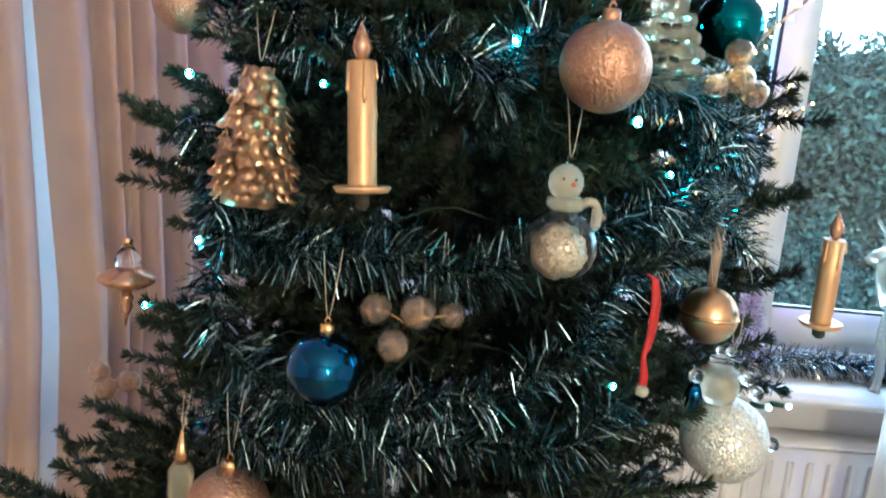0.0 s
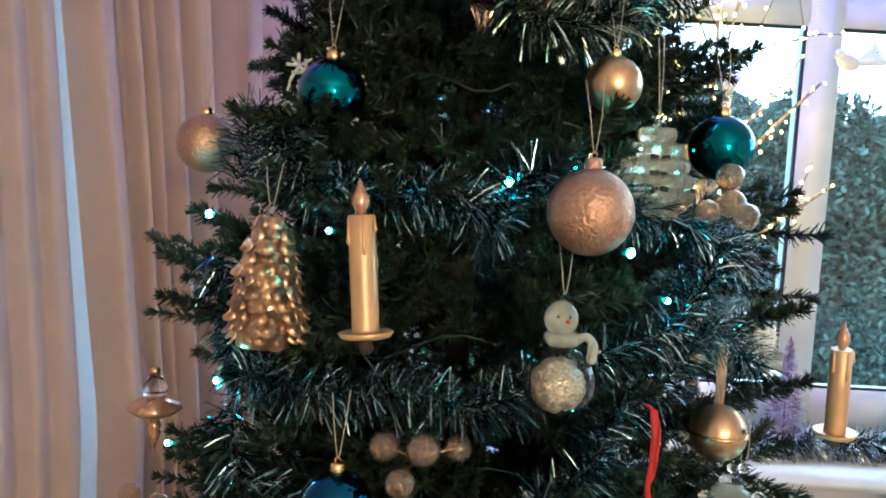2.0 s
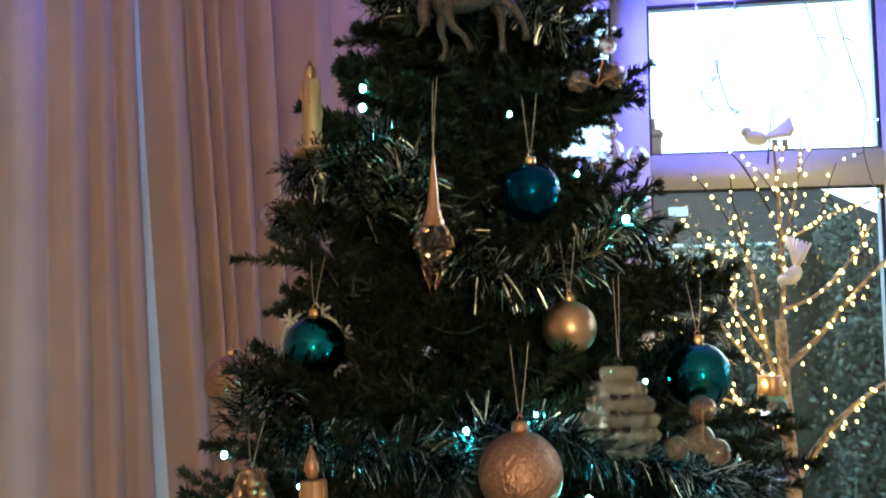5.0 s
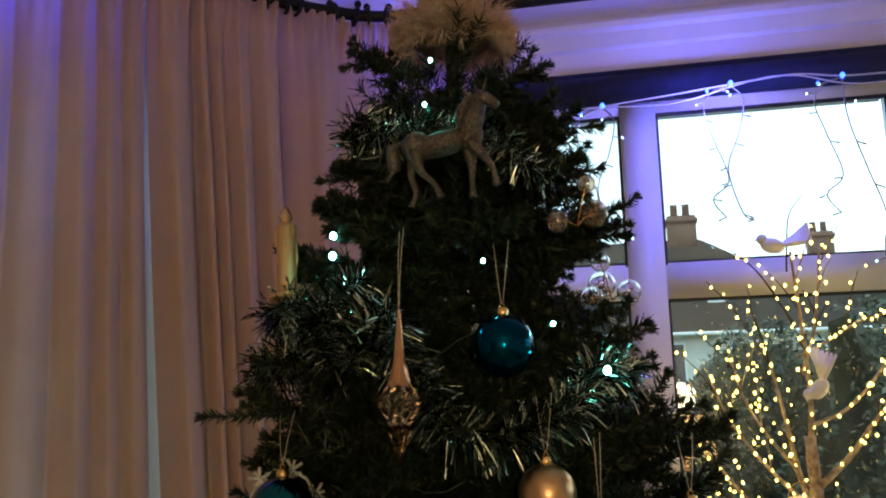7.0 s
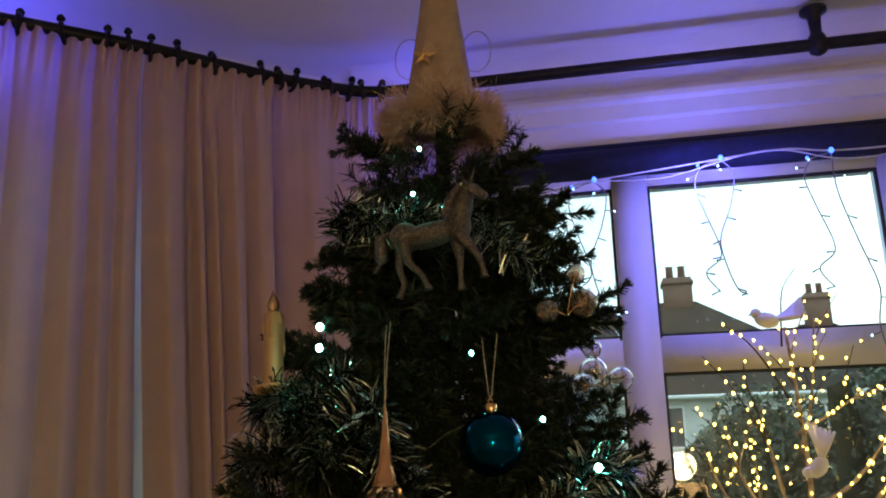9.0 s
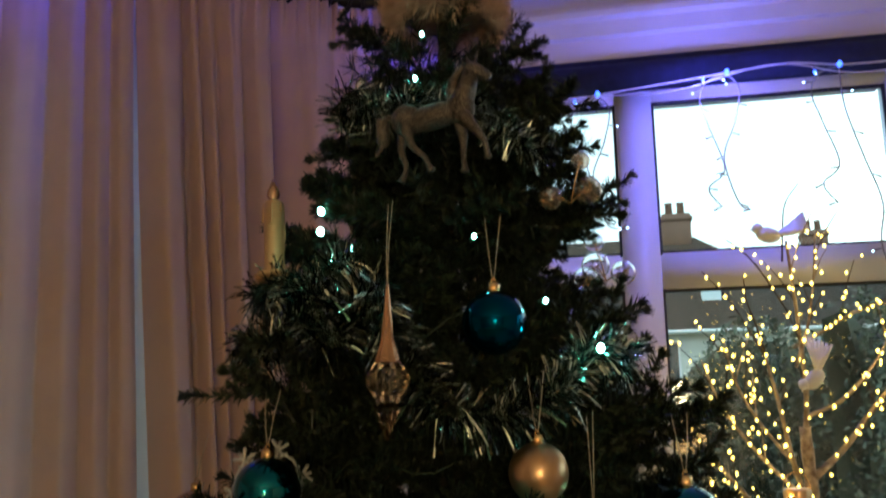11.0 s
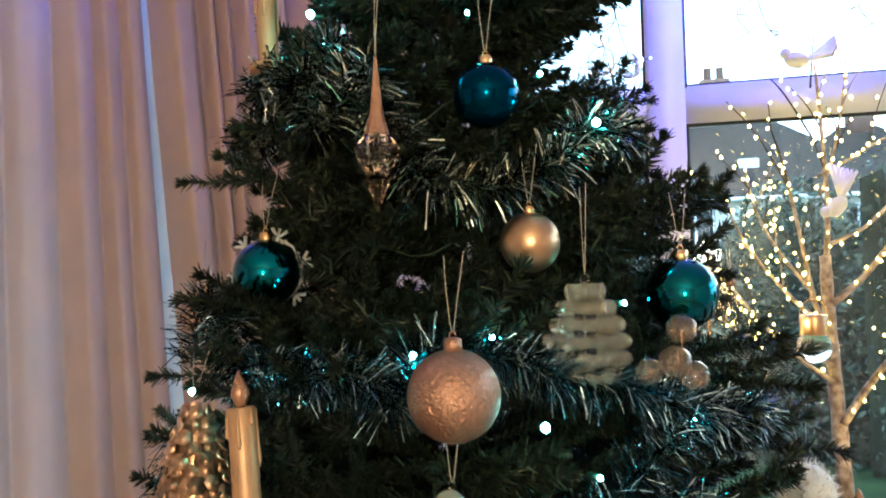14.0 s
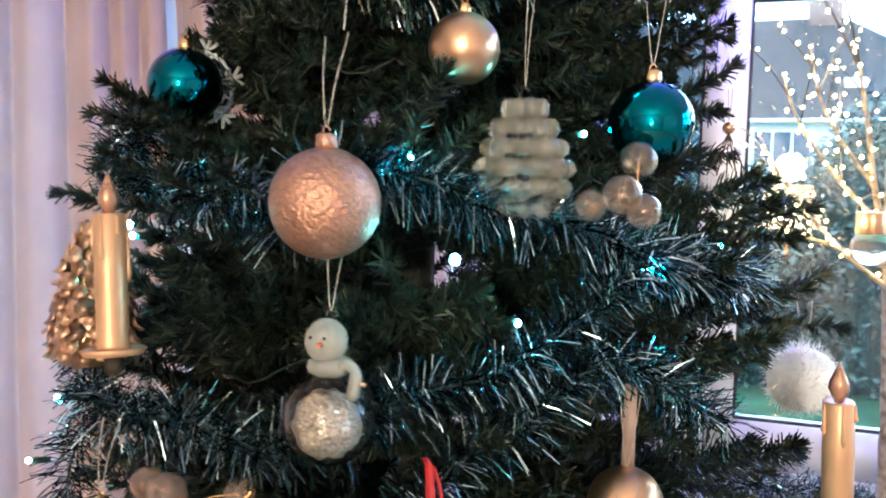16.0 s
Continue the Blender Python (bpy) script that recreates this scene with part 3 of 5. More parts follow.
def leaf_mass(name, lo, hi, count, size, seed, mat, label, category, shape=None):
    """A mass of many small leaves within a rounded hull, over a core coloured as inner shade."""
    rng = np.random.default_rng(seed)
    lo, hi = np.array(lo), np.array(hi)
    p = rng.random((count, 3))
    edge = rng.random(count) < 0.75
    p[edge, 1] = rng.random(edge.sum()) * 0.25
    p = lo + p * (hi - lo)
    wob = np.array([noise.noise(Vector((float(q[0]) * 0.9, 3.1, seed))) + 0.5 * noise.noise(Vector((float(q[0]) * 2.7, 1.7, seed))) for q in p])
    p[:, 2] = lo[2] + (p[:, 2] - lo[2]) * (1 + 0.22 * wob)
    p[:, 1] += 0.25 * np.array([noise.noise(Vector((float(q[0]) * 1.3, float(q[2]) * 1.6, seed + 5))) for q in p])
    a = rng.normal(size=(count, 3))
    a /= np.linalg.norm(a, axis=1)[:, None]
    b = np.cross(a, rng.normal(size=(count, 3)))
    b /= np.linalg.norm(b, axis=1)[:, None]
    s = (size * (0.6 + 0.8 * rng.random(count)))[:, None]
    v = np.stack([p - a * s, p + b * s * 0.45, p + a * s, p - b * s * 0.45], 1).reshape(-1, 3)
    f = np.arange(count * 4).reshape(-1, 4)
    mass = thing(name, (0, 0, 0), label, category)
    tagged(part_py("foliage", v.tolist(), f.tolist(), mat, mass), kind="stuff")
    # added dark sheet behind the leaves, standing in for the shade between them
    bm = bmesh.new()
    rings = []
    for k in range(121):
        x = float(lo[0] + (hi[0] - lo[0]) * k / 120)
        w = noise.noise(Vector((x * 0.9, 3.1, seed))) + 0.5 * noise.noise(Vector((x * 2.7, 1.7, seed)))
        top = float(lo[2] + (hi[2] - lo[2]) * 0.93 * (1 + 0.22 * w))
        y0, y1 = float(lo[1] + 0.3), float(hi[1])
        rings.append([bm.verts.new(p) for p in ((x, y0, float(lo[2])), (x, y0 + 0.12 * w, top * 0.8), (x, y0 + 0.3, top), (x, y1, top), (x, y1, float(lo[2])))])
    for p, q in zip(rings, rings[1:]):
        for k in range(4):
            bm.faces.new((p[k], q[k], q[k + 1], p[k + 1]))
    part("shade_core", bm, HEDGE_SHADE, mass)
    return mass


leaf_mass("hedge", (-14, 8.5, -0.4), (20, 10.5, 2.25), 110000, 0.042, 11, HEDGE, "clipped dark green garden hedge across the lawn", "hedge")
leaf_mass("shrub", (2.2, 7.0, -0.4), (8.0, 8.4, 2.5), 70000, 0.036, 12, HEDGE, "tall green garden shrub near the window", "shrub")


def bungalow(place, w, d, eaves, ridge, seed, label, hip=3.2):
    h = thing("house", place, label, "house")
    part("wall", box(bmesh.new(), (-w / 2, 0, 0), (w / 2, d, eaves)), RENDER_WALL, h, smooth=False)
    bm = bmesh.new()
    o = 0.45
    e = [bm.verts.new(p) for p in ((-w / 2 - o, -o, eaves - 0.05), (w / 2 + o, -o, eaves - 0.05), (w / 2 + o, d + o, eaves - 0.05), (-w / 2 - o, d + o, eaves - 0.05))]
    r = [bm.verts.new((-w / 2 + hip, d / 2, ridge)), bm.verts.new((w / 2 - hip, d / 2, ridge))]
    bm.faces.new((e[0], e[1], r[1], r[0]))
    bm.faces.new((e[1], e[2], r[1]))
    bm.faces.new((e[2], e[3], r[0], r[1]))
    bm.faces.new((e[3], e[0], r[0]))
    bm.faces.new(e[::-1])
    part("roof", bm, ROOF, h, "brown tiled hipped roof", smooth=False)
    part("gutter", tube(bmesh.new(), [(-w / 2 - o, -o - 0.05, eaves - 0.03), (w / 2 + o, -o - 0.05, eaves - 0.03)], 0.06, 8), UPVC, h)
    rng = random.Random(seed)
    x = -w / 2 + 0.9
    while x < w / 2 - 1.8:
        ww = rng.choice((1.2, 1.7, 1.9))
        win = part("window", box(bmesh.new(), (x, -0.06, 1.15), (x + ww, 0.02, 2.45)), UPVC, h, smooth=False)
        k = 3 if ww > 1.5 else 2
        for q in range(k):
            part("pane", box(bmesh.new(), (x + 0.07 + q * (ww - 0.07) / k, -0.075, 1.23), (x + (q + 1) * (ww - 0.07) / k, -0.061, 2.37)), DARK_GLASS, win, smooth=False)
        x += ww + rng.uniform(0.9, 1.5)
    return h


def chimney(h, x, y, z0, z1):
    c = part("chimney", box(bmesh.new(), (x - 0.5, y - 0.35, z0), (x + 0.5, y + 0.35, z1), 0.02), BRICK, h)
    part("band", box(bmesh.new(), (x - 0.56, y - 0.41, z1 - 0.28), (x + 0.56, y + 0.41, z1 - 0.12), 0.02), BRICK, c)
    for k in (-0.22, 0.2):
        part("pot", lathe(bmesh.new(), [(0.14, z1), (0.12, z1 + 0.4), (0.15, z1 + 0.45)], 12, (x + k, y, 0)), BRICK, c, "terracotta chimney pot")


h = bungalow((0.0, 27, 1.2), 16, 8, 2.7, 6.45, 1, "white rendered bungalow with a brown hipped roof", 4.6)
chimney(h, 2.8, 4.0, 5.9, 7.3)
# roof light as a white box, the sky's reflection put into its colour
part("roof_light_glint", box(bmesh.new(), (3.2, 0.85, 3.6), (3.8, 1.25, 4.06)), UPVC, h, smooth=False)
h = bungalow((9.0, 34, 1.0), 12, 8, 2.7, 6.7, 2, "pale bungalow with a tiled roof under grey sky", 5.3)
chimney(h, 0.1, 4.0, 6.2, 8.0)
bungalow((-19, 29, 1.2), 12, 8, 2.7, 5.8, 3, "pale bungalow with a tiled roof further along")


# ---- the artificial fir ----
AX, AY = 0.06, 0.98
PROFILE_Z = [0.25, 0.6, 0.9, 1.3, 1.5, 1.75, 1.9, 2.12]
PROFILE_R = [0.60, 0.54, 0.46, 0.385, 0.345, 0.265, 0.22, 0.12]


def reach(z):
    return float(np.interp(z, PROFILE_Z, PROFILE_R))


def spikes(rng, a, b, count, length, width, spread, verts, faces, curl=0.0):
    """Needles set all round the line from a to b."""
    a, b = np.array(a, float), np.array(b, float)
    d = b - a
    ln = np.linalg.norm(d)
    if ln < 1e-6:
        return
    d /= ln
    u = np.cross(d, [0.3, 0.5, 0.81])
    u /= np.linalg.norm(u)
    w = np.cross(d, u)
    t = rng.random(count)
    ang = rng.random(count) * 2 * np.pi
    out = np.cos(ang)[:, None] * u + np.sin(ang)[:, None] * w
    sp = np.radians(spread + rng.normal(0, 11, count))[:, None]
    way = np.cos(sp) * d + np.sin(sp) * out
    base = a + t[:, None] * (b - a)
    L = (length * (0.72 + 0.5 * rng.random(count)))[:, None]
    tip = base + way * L
    s1 = np.cross(way, rng.normal(size=(count, 3)))
    s1 /= np.linalg.norm(s1, axis=1)[:, None] + 1e-9
    k = len(verts)
    v = np.stack([base - s1 * width, base + s1 * width, tip + s1 * width * 0.35, tip - s1 * width * 0.35], 1).reshape(-1, 3)
    verts.extend(v.tolist())
    faces.extend((np.arange(count * 4).reshape(-1, 4) + k).tolist())


def branch_mesh(seed, length):
    """A wired branch along +x: a stem with side twigs, all set with needles."""
    rng = np.random.default_rng(seed)
    verts, faces = [], []
    stem = [np.array((x * length, 0.02 * length * math.sin(3 * x + seed), length * (-0.10 * x + 0.22 * x * x))) for x in np.linspace(0, 1, 7)]
    for p, q in zip(stem[1:], stem[2:]):
        spikes(rng, p, q, int(2300 * np.linalg.norm(q - p)), 0.0140, 0.0011, 46, verts, faces)
    spikes(rng, stem[-1] * 0.99, stem[-1], 60, 0.012, 0.0011, 28, verts, faces)
    for k, f in enumerate((0.30, 0.42, 0.52, 0.62, 0.72, 0.82)):
        i = f * 6
        p = stem[int(i)] + (stem[min(int(i) + 1, 6)] - stem[int(i)]) * (i % 1)
        for side in (-1, 1):
            lt = length * rng.uniform(0.26, 0.42) * (1.15 - 0.45 * f)
            ang = radians(rng.uniform(26, 50)) * side
            q = p + lt * np.array((math.cos(ang), math.sin(ang), rng.uniform(-0.25, 0.55)))
            spikes(rng, p, q, int(2300 * lt), 0.0132, 0.0011, 46, verts, faces)
            spikes(rng, q - (q - p) * 0.03, q, 50, 0.0115, 0.0011, 28, verts, faces)
    me = bpy.data.meshes.new("branch")
    me.from_pydata(verts, [], faces)
    me.materials.append(NEEDLE)
    return me


tree = thing("christmas_tree", (AX, AY, 0), "dark green artificial fir dressed with tinsel and baubles", "christmas tree")
part("trunk", tube(bmesh.new(), [(0, 0, 0.05), (0, 0, 1.2), (0, 0, 2.18)], [0.022, 0.018, 0.008], 10), BARK, tree)
st = part("stand", lathe(bmesh.new(), [(0.03, 0.04), (0.05, 0.05), (0.05, 0.16), (0.03, 0.17)], 16), POLE, tree)
for k in range(4):
    a = radians(45 + 90 * k)
    part("stand_leg", tube(bmesh.new(), [(0.03 * math.cos(a), 0.03 * math.sin(a), 0.10), (0.28 * math.cos(a), 0.28 * math.sin(a), 0.012)], 0.011, 8), POLE, tree)
BRANCHES = {L: [branch_mesh(s, L) for s in range(k, k + 4)] for k, L in ((10, 0.16), (20, 0.26), (30, 0.36), (40, 0.50))}
TREE_LEDS = [(0.087, 0.699, 1.507), (-0.215, 0.866, 1.455), (-0.030, 0.776, 1.829), (-0.030, 0.777, 1.850), (0.195, 0.692, 1.452), (0.237, 0.785, 1.707), (0.310, 0.799, 1.443), (0.018, 0.703, 1.487), (0.148, 0.726, 1.521), (0.123, 0.782, 1.817), (0.062, 0.835, 2.056), (0.060, 0.810, 1.995), (0.190, 0.769, 1.751), (-0.163, 0.715, 1.315), (-0.210, 0.730, 1.250), (0.193, 0.650, 1.237), (0.235, 0.710, 1.410), (0.383, 0.763, 1.191), (0.418, 0.792, 1.184), (0.255, 0.820, 1.545), (0.359, 0.902, 1.458), (-0.065, 0.690, 1.457)]
# the hung things, which no branch end hides
HUNG = [(0.142, 0.607, 1.488, 0.033), (0.18, 0.744, 1.60, 0.026), (0.306, 0.815, 1.552, 0.033), (-0.078, 0.771, 1.581, 0.033), (-0.042, 0.63, 1.239, 0.03),
        (0.145, 0.747, 1.73, 0.029), (-0.246, 0.957, 1.531, 0.034), (0.056, 0.71, 1.675, 0.02), (0.132, 0.637, 1.37, 0.035),
        (0.225, 0.749, 1.527, 0.038), (-0.118, 0.708, 1.40, 0.04), (-0.027, 0.624, 1.44, 0.018), (0.306, 0.755, 1.28, 0.027),
        (0.206, 0.622, 1.29, 0.01), (0.088, 0.762, 1.944, 0.045), (0.449, 0.818, 1.30, 0.012), (-0.102, 0.835, 1.84, 0.012), (-0.285, 0.92, 1.23, 0.03),
        (0.303, 0.765, 1.50, 0.03), (0.02, 0.635, 1.287, 0.035), (0.245, 1.01, 1.815, 0.03)] + [(x, y, z, -0.007) for x, y, z in TREE_LEDS]
VIEW = Vector((0.16, 0.0, 1.57))


def clear_of(zz, want, way, tilt):
    """Whether the outer part of a branch keeps off the hung things and off the line from them to the room."""
    for f in (0.55, 0.7, 0.85, 1.0, 1.08):
        p = Vector((AX, AY, zz)) + way.normalized() * want * f + Vector((0, 0, -want * math.sin(radians(tilt)) * 0.5))
        for x, y, z, r in HUNG:
            c = Vector((x, y, z))
            d = VIEW - c
            t = min(max((p - c).dot(d) / d.length_squared, 0.0), 0.6)
            if (p - (c + d * t)).length < r + 0.018:
                return False
    return True


rng = random.Random(77)
z, turn0 = 0.28, 0.0
while z < 2.06:
    r = reach(z)
    count = 13 if z > 1.0 else 9
    for k in range(count):
        a = turn0 + 2 * math.pi * k / count + rng.uniform(-0.16, 0.16)
        zz = z + rng.uniform(-0.03, 0.03)
        tilt = np.interp(zz, [0.3, 1.2, 1.8, 2.1], [2, 6, 12, 22]) + rng.uniform(-9, 9)
        front = max(0.0, -math.sin(a))
        want = (r * rng.uniform(0.80, 1.12) - 0.065 * front - 0.012) / math.cos(radians(tilt))
        if abs(math.cos(a)) > 0.6 and zz > 1.0:
            want *= 0.78
        way = Vector((math.cos(a), math.sin(a), math.tan(radians(tilt))))
        for _ in range(5):
            if clear_of(zz, want, way, tilt):
                break
            want *= 0.86
        else:
            continue
        L = min(BRANCHES, key=lambda q: abs(q - want))
        ob = new("branch", rng.choice(BRANCHES[L]))
        ob.parent = tree
        s = want / L
        ob.matrix_local = pose(0, 0, zz - want * math.sin(radians(tilt)) * 0.5, rng.uniform(-25, 25), -tilt, math.degrees(a)) @ Matrix.Scale(s, 4)
    turn0 += 0.9
    z += 0.062 if z > 1.0 else 0.10
# the long branch ends that stand out to the sides: bearing round the trunk, height and reach of the tip
SIDE_LEFT = [(-162, 1.41, 0.367), (-161, 1.363, 0.355), (-173, 1.647, 0.256), (-163, 1.868, 0.235), (-126, 1.694, 0.312), (-124.5, 1.58, 0.341), (-159, 1.971, 0.164),
             (-160, 2.119, 0.144), (-160, 1.78, 0.235), (-152, 1.928, 0.171), (-168, 1.082, 0.393), (-162, 1.021, 0.41), (-160, 1.215, 0.355), (-156, 1.165, 0.322), (-160, 1.05, 0.36), (-171, 1.04, 0.38), (-152, 1.0, 0.40), (-165, 1.0, 0.37), (-155, 1.322, 0.308), (-124, 1.511, 0.344)]
SIDE_RIGHT = [(-20, 1.495, 0.387), (-1, 1.42, 0.40), (-20, 1.39, 0.398), (-17, 1.52, 0.36), (-20, 1.893, 0.23), (-16, 1.763, 0.248), (-12, 1.674, 0.299), (-9, 1.649, 0.326), (-16, 1.877, 0.22),
              (-16, 2.019, 0.177), (-13, 2.088, 0.135), (-7, 1.644, 0.27), (-8, 1.60, 0.31), (-24, 1.95, 0.19), (8, 1.72, 0.25), (-14, 1.29, 0.40), (-4, 1.22, 0.43)]
for bearing, z, r in SIDE_LEFT + SIDE_RIGHT:
    tilt = rng.uniform(2, 14)
    L = min(BRANCHES, key=lambda q: abs(q - r))
    r = (r - 0.010) / 1.04
    length = r / math.cos(radians(tilt))
    ob = new("branch", rng.choice(BRANCHES[L]))
    ob.parent = tree
    ob.matrix_local = pose(0, 0, z - r * math.tan(radians(tilt)) - 0.12 * length, rng.uniform(-12, 12), -tilt, bearing) @ Matrix.Scale(length / L, 4)
# inner fill of short twigs round the trunk
v, f = [], []
nrng = np.random.default_rng(5)
for k in range(330):
    zz = nrng.uniform(0.9, 2.1)
    a = nrng.uniform(0, 2 * math.pi)
    r = reach(zz)
    p0 = np.array((0.25 * r * math.cos(a), 0.25 * r * math.sin(a), zz))
    p1 = np.array((0.72 * r * math.cos(a), 0.72 * r * math.sin(a), zz + nrng.uniform(-0.03, 0.08)))
    spikes(nrng, p0, p1, 130, 0.020, 0.0009, 52, v, f)
tagged(part_py("inner_needles", v, f, NEEDLE, tree), kind="stuff")
# leader at the top
v, f = [], []
for k in range(14):
    a = nrng.uniform(0, 2 * math.pi)
    p1 = np.array((0.07 * math.cos(a), 0.07 * math.sin(a), 2.13 + nrng.uniform(-0.06, 0.02)))
    spikes(nrng, (0, 0, 2.02), p1, 70, 0.022, 0.0008, 50, v, f)
part_py("leader", v, f, NEEDLE, tree)

# ---- tinsel ----
SWAG_TOP = [(-122, 1.95), (-123, 2.00), (-106, 1.97), (-100, 1.98), (-84, 1.96), (-66, 1.98), (-58, 1.94), (-45, 1.92)]
SWAG_HIGH = [(-155, 1.78), (-123, 1.78), (-108, 1.72), (-100, 1.77), (-90, 1.70), (-80, 1.66), (-69, 1.65), (-59, 1.66), (-47, 1.70), (-34, 1.70)]
SWAG_LOOP = [(-150, 1.735), (-138, 1.72), (-124, 1.735), (-114, 1.79), (-106, 1.805)]
SWAG_UPPER = [(-136, 1.49), (-136, 1.56), (-120, 1.50), (-110, 1.50), (-101, 1.49), (-94, 1.49), (-86, 1.47), (-79, 1.51), (-43, 1.46), (-21, 1.43)]
SWAG_MIDDLE = [(-141, 1.42), (-131, 1.36), (-130, 1.32), (-119, 1.32), (-108, 1.32), (-100, 1.33), (-90, 1.32), (-82, 1.33), (-54, 1.39), (-34, 1.45), (-7, 1.42)]
SWAG_LOW = [(-130, 1.29), (-125, 1.24), (-114, 1.20), (-104, 1.21), (-95, 1.21), (-85, 1.22), (-79, 1.24), (-49, 1.37), (-37, 1.36), (-25, 1.33)]
SWAG_BOTTOM = [(-125, 1.19), (-120, 1.17), (-111, 1.16), (-101, 1.17), (-93, 1.18), (-83, 1.18), (-72, 1.19), (-63, 1.21)]


def tinsel(name, pts, radius, per_metre, seed, mat, label, strip=0.00072, sway=0.014):
    line = np.array([tuple(p) for p in spline(pts, 12)])
    line = line + sway * np.array([[noise.noise(Vector((float(q[0]) * 22, float(q[2]) * 22, seed + k * 7.3))) for k in range(3)] for q in line])
    seg = np.linalg.norm(np.diff(line, axis=0), axis=1)
    total = seg.sum()
    count = int(per_metre * total)
    rng = np.random.default_rng(seed)
    s = rng.random(count) * total
    acc = np.r_[0, np.cumsum(seg)]
    i = np.clip(np.searchsorted(acc, s) - 1, 0, len(seg) - 1)
    fr = ((s - acc[i]) / seg[i])[:, None]
    p = line[i] * (1 - fr) + line[i + 1] * fr + rng.normal(0, 0.0035, (count, 3))
    d = (line[i + 1] - line[i]) / seg[i][:, None]
    o = np.cross(d, rng.normal(size=(count, 3)))
    o /= np.linalg.norm(o, axis=1)[:, None]
    way = o + d * rng.normal(0.4, 0.28, count)[:, None]
    way /= np.linalg.norm(way, axis=1)[:, None]
    ln = (radius * (0.65 + 0.5 * rng.random(count)))[:, None]
    droop = np.array([0, 0, -1.0])
    mid = p + way * ln * 0.55
    tip = p + way * ln + droop * ln * (0.04 + 0.14 * rng.random((count, 1)))
    w = np.cross(way, rng.normal(size=(count, 3)))
    w /= np.linalg.norm(w, axis=1)[:, None]
    w2 = w + 0.35 * rng.normal(size=(count, 3))
    w2 /= np.linalg.norm(w2, axis=1)[:, None]
    v = np.stack([p - w * strip, p + w * strip, mid + w2 * strip, mid - w2 * strip, tip + w * strip, tip - w * strip], 1).reshape(-1, 3)
    base = np.arange(count)[:, None] * 6
    f = np.concatenate([base + [0, 1, 2, 3], base + [3, 2, 4, 5]], 0)
    g = thing(name, tuple(line[0]), label, "tinsel", "tinsel garlands")
    v = v - line[0]
    tagged(part_py("tinsel", v.tolist(), f.tolist(), mat, g), kind="stuff")
    part("core", tube(bmesh.new(), [tuple(q - line[0]) for q in line[::2]], 0.0012, 5), WIRE_GREEN, g)
    return g


def swag(points, density, seed, radius=0.029, mat=TINSEL, strip=0.0007, label="green and silver tinsel garland draped over the fir branches"):
    """A garland laid over the branches, by bearing in degrees round the trunk and height."""
    line = []
    for bearing, z in points:
        a = radians(bearing)
        r = reach(z) * 0.93 * (1 - 0.10 * max(0.0, -math.sin(a)))
        line.append((AX + r * math.cos(a), AY + r * math.sin(a), z))
    tinsel("tinsel_garland", line, radius, density, seed, mat, label, strip)


swag(SWAG_TOP, 4600, 50, 0.026)
swag(SWAG_HIGH, 5200, 51, 0.032)
swag(SWAG_LOOP, 4600, 56, 0.032)
swag(SWAG_UPPER, 5200, 52, 0.031, TINSEL_BLUE, 0.00052, "blue-silver tinsel garland wound over the lower branches")
swag(SWAG_MIDDLE, 3900, 53, 0.031, TINSEL_BLUE, 0.00052, "blue-silver tinsel garland wound over the lower branches")
swag(SWAG_LOW, 3300, 54, 0.031, TINSEL_BLUE, 0.00052, "blue-silver tinsel garland wound over the lower branches")
swag(SWAG_BOTTOM, 3600, 55, 0.031, TINSEL_BLUE, 0.00052, "blue-silver tinsel garland wound over the lower branches")

# ---- lights on the fir ----
lights = thing("fairy_lights", (AX, AY, 1.5), "green-wired cool white fairy lights lit on the fir", "fairy lights")
for k, p in enumerate(TREE_LEDS):
    bulb_r = 0.0034 if k < 7 else 0.0021
    q = (p[0] - AX, p[1] - AY, p[2] - 1.5)
    led = part("bulb", ball(bmesh.new(), (0, 0, 0), bulb_r, 12, (1, 1, 1.15)), LED_COOL, lights)
    led.location = q
    inward = Vector((-q[0], -q[1], -0.02)).normalized()
    part("holder", tube(bmesh.new(), [inward * 0.004, inward * 0.018], 0.003, 7), WIRE_GREEN, led)
wire = []
for k in range(420):
    zz = 1.12 + 0.95 * k / 420
    a = k * 0.11
    wire.append((0.55 * reach(zz) * math.cos(a), 0.55 * reach(zz) * math.sin(a), zz - 1.5 + 0.012 * math.sin(k * 0.9)))
part("cable", tube(bmesh.new(), wire, 0.0011, 5), WIRE_GREEN, lights)


# ---- ornaments on the fir ----
def threads(parent, top, height, gap=0.008, mat=STRING):
    part("thread", tube(bmesh.new(), spline([(-gap, 0.012, top + height), (-gap * 0.55, 0.003, top + height * 0.5), (0, 0, top), (gap * 0.5, 0.003, top + height * 0.5), (gap * 0.8, 0.014, top + height * 1.05)], 5), 0.00042, 5), mat, parent)


def bauble(place, r, mat, label, cap=GOLD, string=0.05, seg=40):
    b = thing("bauble", place, label, "bauble", "baubles on the fir")
    part("ball", ball(bmesh.new(), (0, 0, 0), r, seg), mat, b)
    bm = bmesh.new()
    lathe(bm, [(0.18 * r, 0.96 * r), (0.2 * r, 1.0 * r), (0.19 * r, 1.2 * r), (0.15 * r, 1.23 * r), (0.02 * r, 1.25 * r)], 18, wave=lambda a, z: 0.04 * math.cos(12 * a))
    c = part("cap", bm, cap, b, "crimped metal cap")
    part("loop", tube(bmesh.new(), [(0.07 * r * math.cos(k * 0.6), 0, 1.28 * r + 0.09 * r * math.sin(k * 0.6)) for k in range(11)], 0.0006, 5), cap, c)
    threads(b, 1.34 * r, string)
    return b


